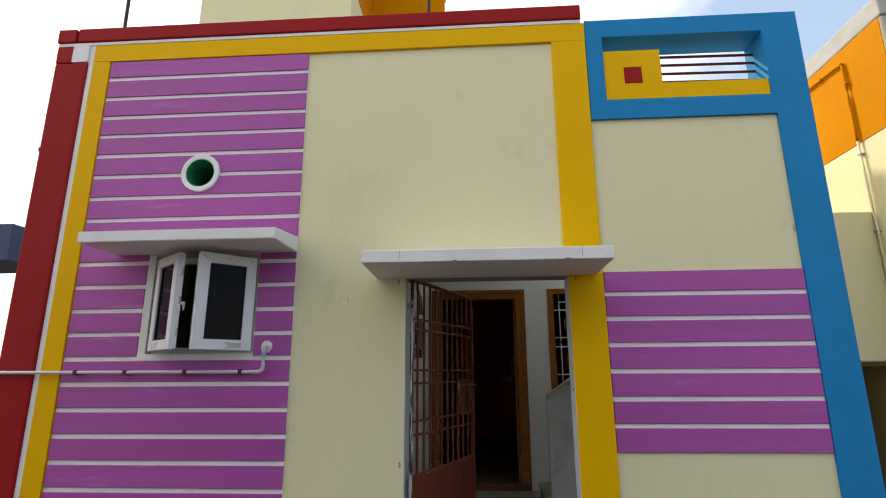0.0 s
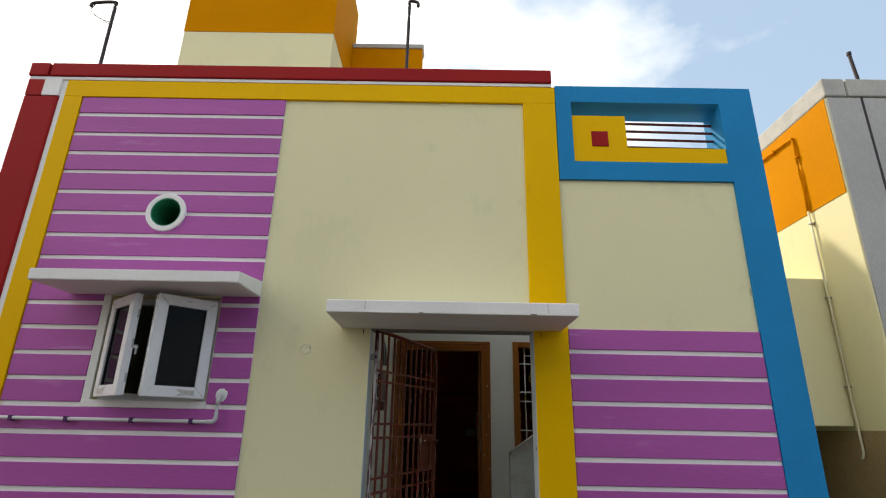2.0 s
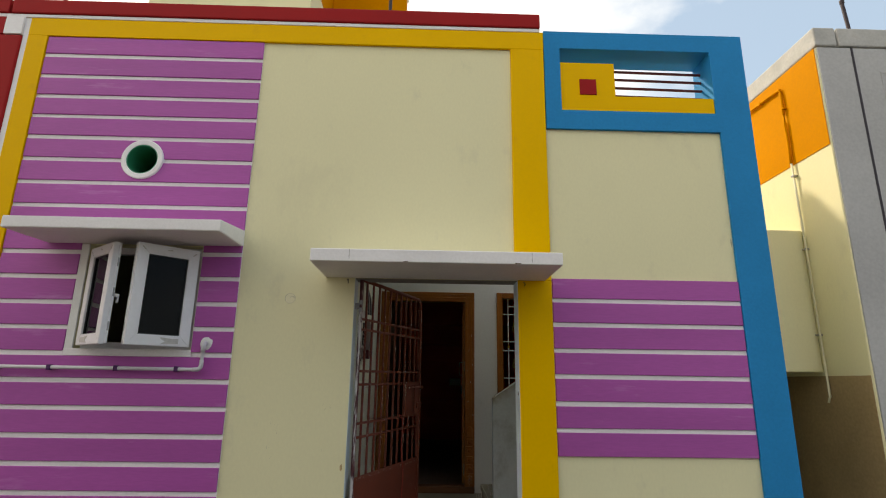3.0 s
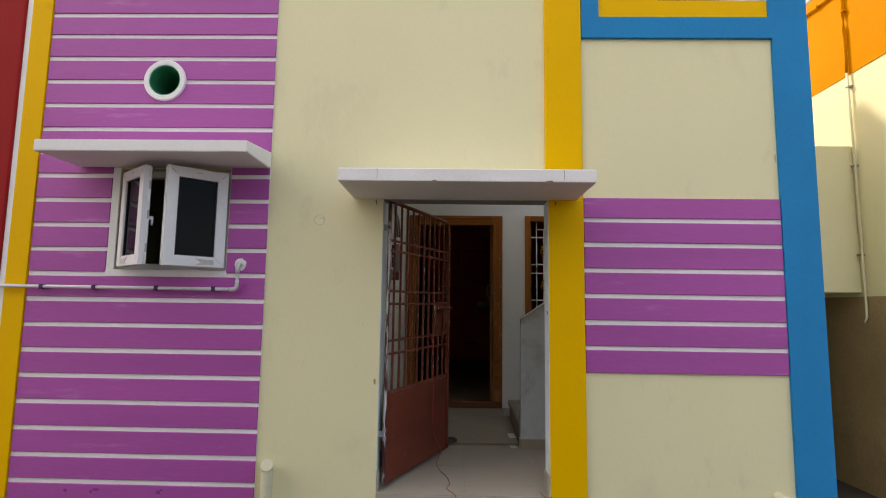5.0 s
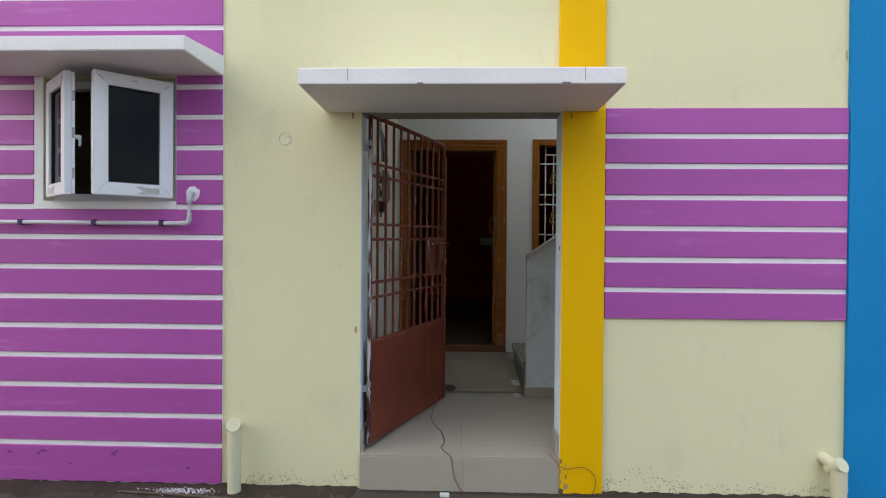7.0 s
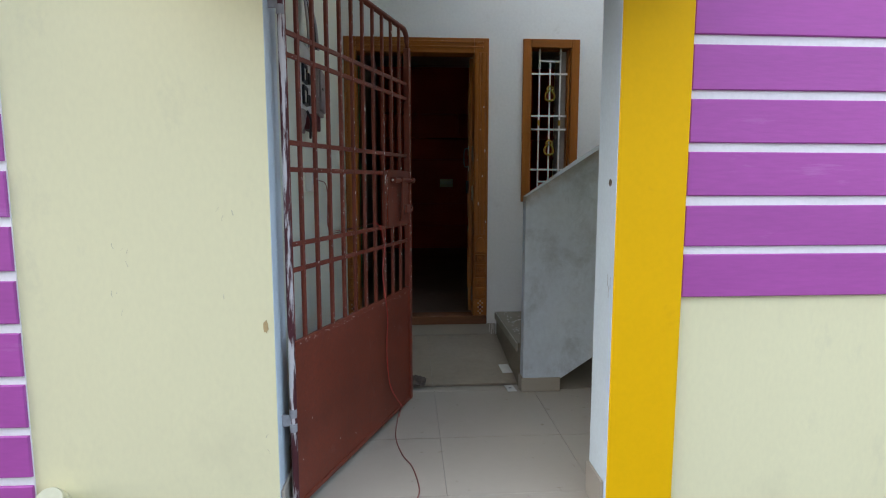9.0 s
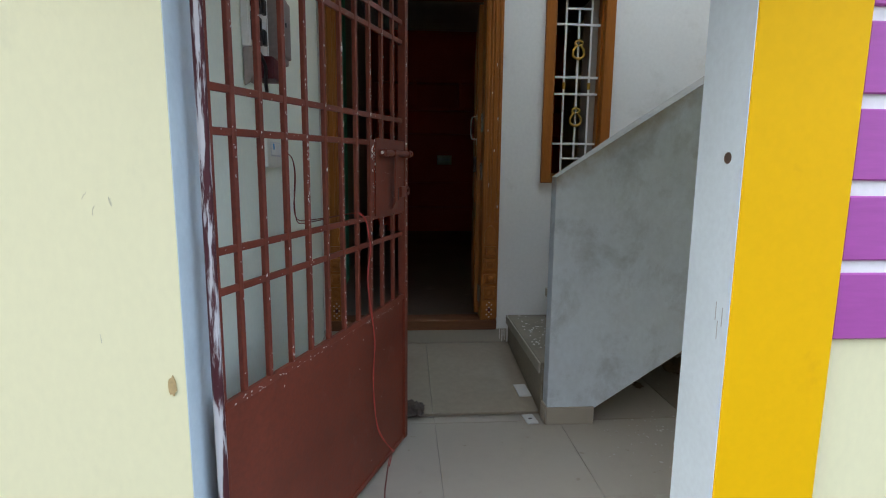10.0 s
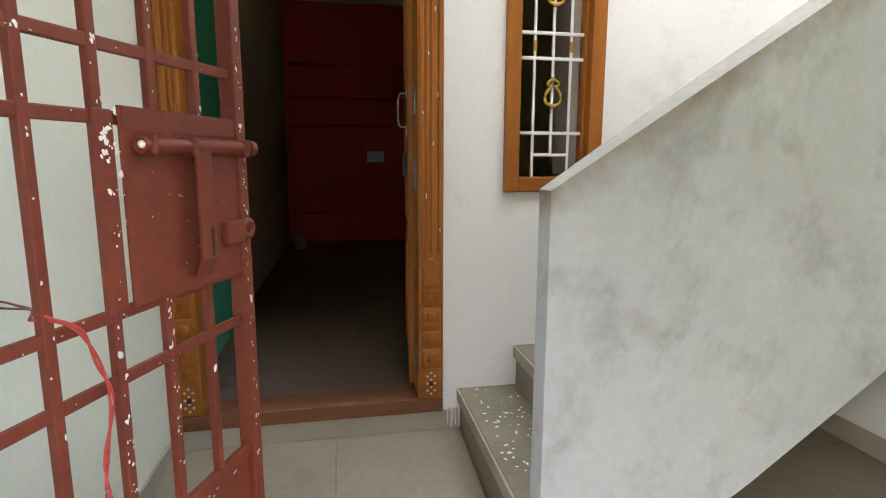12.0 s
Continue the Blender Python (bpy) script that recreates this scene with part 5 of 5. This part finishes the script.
def dirt_line(x0, x1, label, width, high, seed):
    """A ragged low bank of dirt along the wall foot."""
    rd = random.Random(seed)
    n = int((x1 - x0) / 0.03)
    bm = bmesh.new()
    rows = []
    for i in range(n + 1):
        x = x0 + (x1 - x0) * i / n
        w = width * (0.35 + 0.9 * abs(noise.noise((x * 2.3, seed, 0))) + 0.5 * rd.random())
        h = high * (0.3 + rd.random() * 0.8)
        rows.append([bm.verts.new((x, 3.80, 0.0)), bm.verts.new((x, 3.80, h)), bm.verts.new((x, 3.775 - w * 0.25, h * 0.45)), bm.verts.new((x, 3.77 - w, 0.0015)), bm.verts.new((x, 3.77 - w, 0.0))])
    for a, b in zip(rows, rows[1:]):
        for k in range(4):
            bm.faces.new((a[k], b[k], b[k + 1], a[k + 1]))
    bmesh.ops.recalc_face_normals(bm, faces=bm.faces)
    tagged(single("dirt_bank", bm, MUD, label, "dirt"), kind="stuff")


dirt_line(-3.6, -0.44, "damp brown dirt along the wall foot", 0.16, 0.014, 2)
dirt_line(-0.42, 0.76, "thin dirt line below the entrance step", 0.03, 0.006, 3)
dirt_line(0.77, 2.75, "dark dirt along the wall foot", 0.035, 0.016, 4)

# ---- roof poles ----
def roof_pole(x, h, hook, label, back):
    ob = thing("roof_pole", label, "pole", pose(x, 3.90, 4.515), "poles on the roof edge")
    part("shaft", tube(bmesh.new(), spline([(0, 0, 0), (hook * 0.02, 0, h * 0.6), (hook * 0.03, 0, h * 0.93), (hook * 0.10, 0.0, h), (hook, back, h * 0.985), (hook * 1.12, back, h * 0.93)], 7), 0.0145, 8), IRON, ob, "", True)
    return ob


pole = roof_pole(-3.017, 0.80, -0.21, "bent dark iron pole with wire loops on the roof edge", 0.0)
part("wire_loop", tube(bmesh.new(), spline([(-0.2, 0, 0.77), (-0.22, 0, 0.69), (-0.10, 0, 0.60), (-0.01, 0, 0.57)], 6), 0.003, 6), IRON, pole, "", True)
part("wire_loop", tube(bmesh.new(), spline([(-0.19, 0, 0.66), (-0.10, 0, 0.60), (-0.01, 0, 0.54)], 6), 0.003, 6), IRON, pole, "", True)
roof_pole(-0.267, 0.86, 0.075, "thin hooked dark iron pole on the roof edge", 0.0)
npole = thing("roof_pole", "thin dark iron pipe standing on the neighbour's coping", "pole", pose(3.93, 4.10, 4.70), "poles on the roof edge")
part("shaft", rod(rod(bmesh.new(), (0, 0, 0), (-0.02, 0, 0.30), 0.016, seg=10), (-0.02, 0, 0.30), (-0.02, 0, 0.33), 0.021, seg=10), IRON, npole, "", True)

# ---- drain pipe on the neighbour's wall ----
npipe = thing("downpipe", "slim downpipe on the neighbour's wall, painted like the wall behind it", "pipe", pose(3.525, 4.55, 0))
part("upper_pipe", tube(bmesh.new(), spline([(0, 2.5, 4.42), (0, 0.6, 4.39), (0, 0.06, 4.365), (0, 0.01, 4.33), (0, 0, 4.2), (0, 0, 3.58)], 5), 0.013, 10), ORANGE, npipe, "orange painted pipe", True)
part("lower_pipe", tube(bmesh.new(), [(0, 0, 3.58), (0, -0.02, 2.7), (0, -0.03, 1.45), (-0.02, -0.03, 1.40)], 0.010, 10), PVCCREAM, npipe, "cream painted pipe", True)
for z in (4.15, 3.45, 2.74, 1.97):
    part("bracket", B(-0.016, 0.028, -0.026, 0.014, z - 0.008, z + 0.008, 0.003), ORANGE if z > 3.6 else GREYMETAL, npipe)
part("bracket", B(-0.018, 0.026, 0.30, 0.33, 4.36, 4.40, 0.004), ORANGE, npipe)

# ---- far house beyond the street corner ----
far = thing("far_house", "distant house with a dark slate-blue balcony", "house", pose(-13.5, 13.0, 0))
part("wall", B(-13.0, -8.0, 0, 6, 0, 6.2), WHITE, far)
part("balcony", B(-8.1, 2.02, -1.0, 0.6, 4.46, 5.40, 0.02), FARBLUE, far, "dark slate-blue balcony box")
part("roof", B(-13.2, -7.8, -0.2, 6.2, 6.2, 6.35), CEMENT, far)

# ---- floor tiles and skirtings, laid last ----
def tile(parent, x0, x1, y0, y1, z0, z1, name="tile", mat=None):
    part(name, B(x0 + 0.0009, x1 - 0.0009, y0 + 0.0009, y1 - 0.0009, z0, z1, 0.0015), mat or TILE, parent)


floor_porch = setting("floor_porch", bmesh.new(), TILE, "beige glazed floor tiles of the porch", "floor")
xs, ys = [-0.43, 0.187, 0.79, 1.43, 2.05, 2.448], [IN, 4.452, 5.062, 5.68, BACK - 0.002]
for x0, x1 in zip(xs, xs[1:]):
    for y0, y1 in zip(ys, ys[1:]):
        if y0 > 5.1 and x0 < 0.8:
            continue
        # tiles below the flight use the copy with shade in its colour
        tile(floor_porch, x0, x1, y0, y1, STEP - 0.012, STEP + random.uniform(-0.0006, 0.0006), mat=SHADEDUST if x0 > 1.4 and y0 > 4.4 else None)
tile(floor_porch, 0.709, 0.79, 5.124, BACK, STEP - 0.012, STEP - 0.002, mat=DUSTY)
tile(floor_porch, OX0 + 0.004, 0.187, FRONT + 0.002, IN, STEP - 0.012, STEP)
tile(floor_porch, 0.187, OX1 - 0.004, FRONT + 0.002, IN, STEP - 0.012, STEP)
tile(floor_porch, OX0 + 0.004, 0.194, FRONT, FRONT + 0.013, 0.0, STEP - 0.0125, "riser_tile")
tile(floor_porch, 0.194, OX1 - 0.004, FRONT, FRONT + 0.013, 0.0, STEP - 0.0125, "riser_tile")
landing = setting("floor_landing", B(-0.459, 0.709, 0.012, 0.826, -0.04, -0.011), GROUT, "gently sloping tiled landing before the door", "floor")
landing.matrix_world = pose(0, 5.125, 0.233, 5.8)
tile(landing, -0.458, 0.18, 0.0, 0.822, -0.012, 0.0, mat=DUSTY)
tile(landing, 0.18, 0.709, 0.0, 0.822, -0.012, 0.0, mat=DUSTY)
baseboard = setting("baseboard", B(-0.458, 0.70, BACK - 0.012, BACK - 0.0005, LAND - 0.02, DZ0, 0.002), TILE, "beige tile baseboard of the porch walls", "baseboard")
part("skirting", B(PW + 0.0005, PW + 0.011, IN + 0.003, BACK - 0.014, STEP, STEP + 0.155, 0.002), TILE, baseboard)
part("skirting", B(2.438, 2.4495, IN + 0.003, BACK - 0.014, STEP, STEP + 0.10, 0.002), TILE, baseboard)
part("skirting", B(0.96, 2.436, BACK - 0.011, BACK - 0.0005, STEP, STEP + 0.10, 0.002), TILE, baseboard)
part("skirting", B(OX1 + 0.002, 2.436, IN + 0.0005, IN + 0.011, STEP, STEP + 0.10, 0.002), TILE, baseboard)
for x, z0 in ((0.652, 0.335), (0.668, 0.318), (0.676, 0.352), (0.688, 0.326)):
    part("paint_run", B(x, x + 0.004, BACK - 0.0135, BACK - 0.0118, z0, DZ0 - 0.002, 0.0006), SPOT, baseboard, "white paint run")
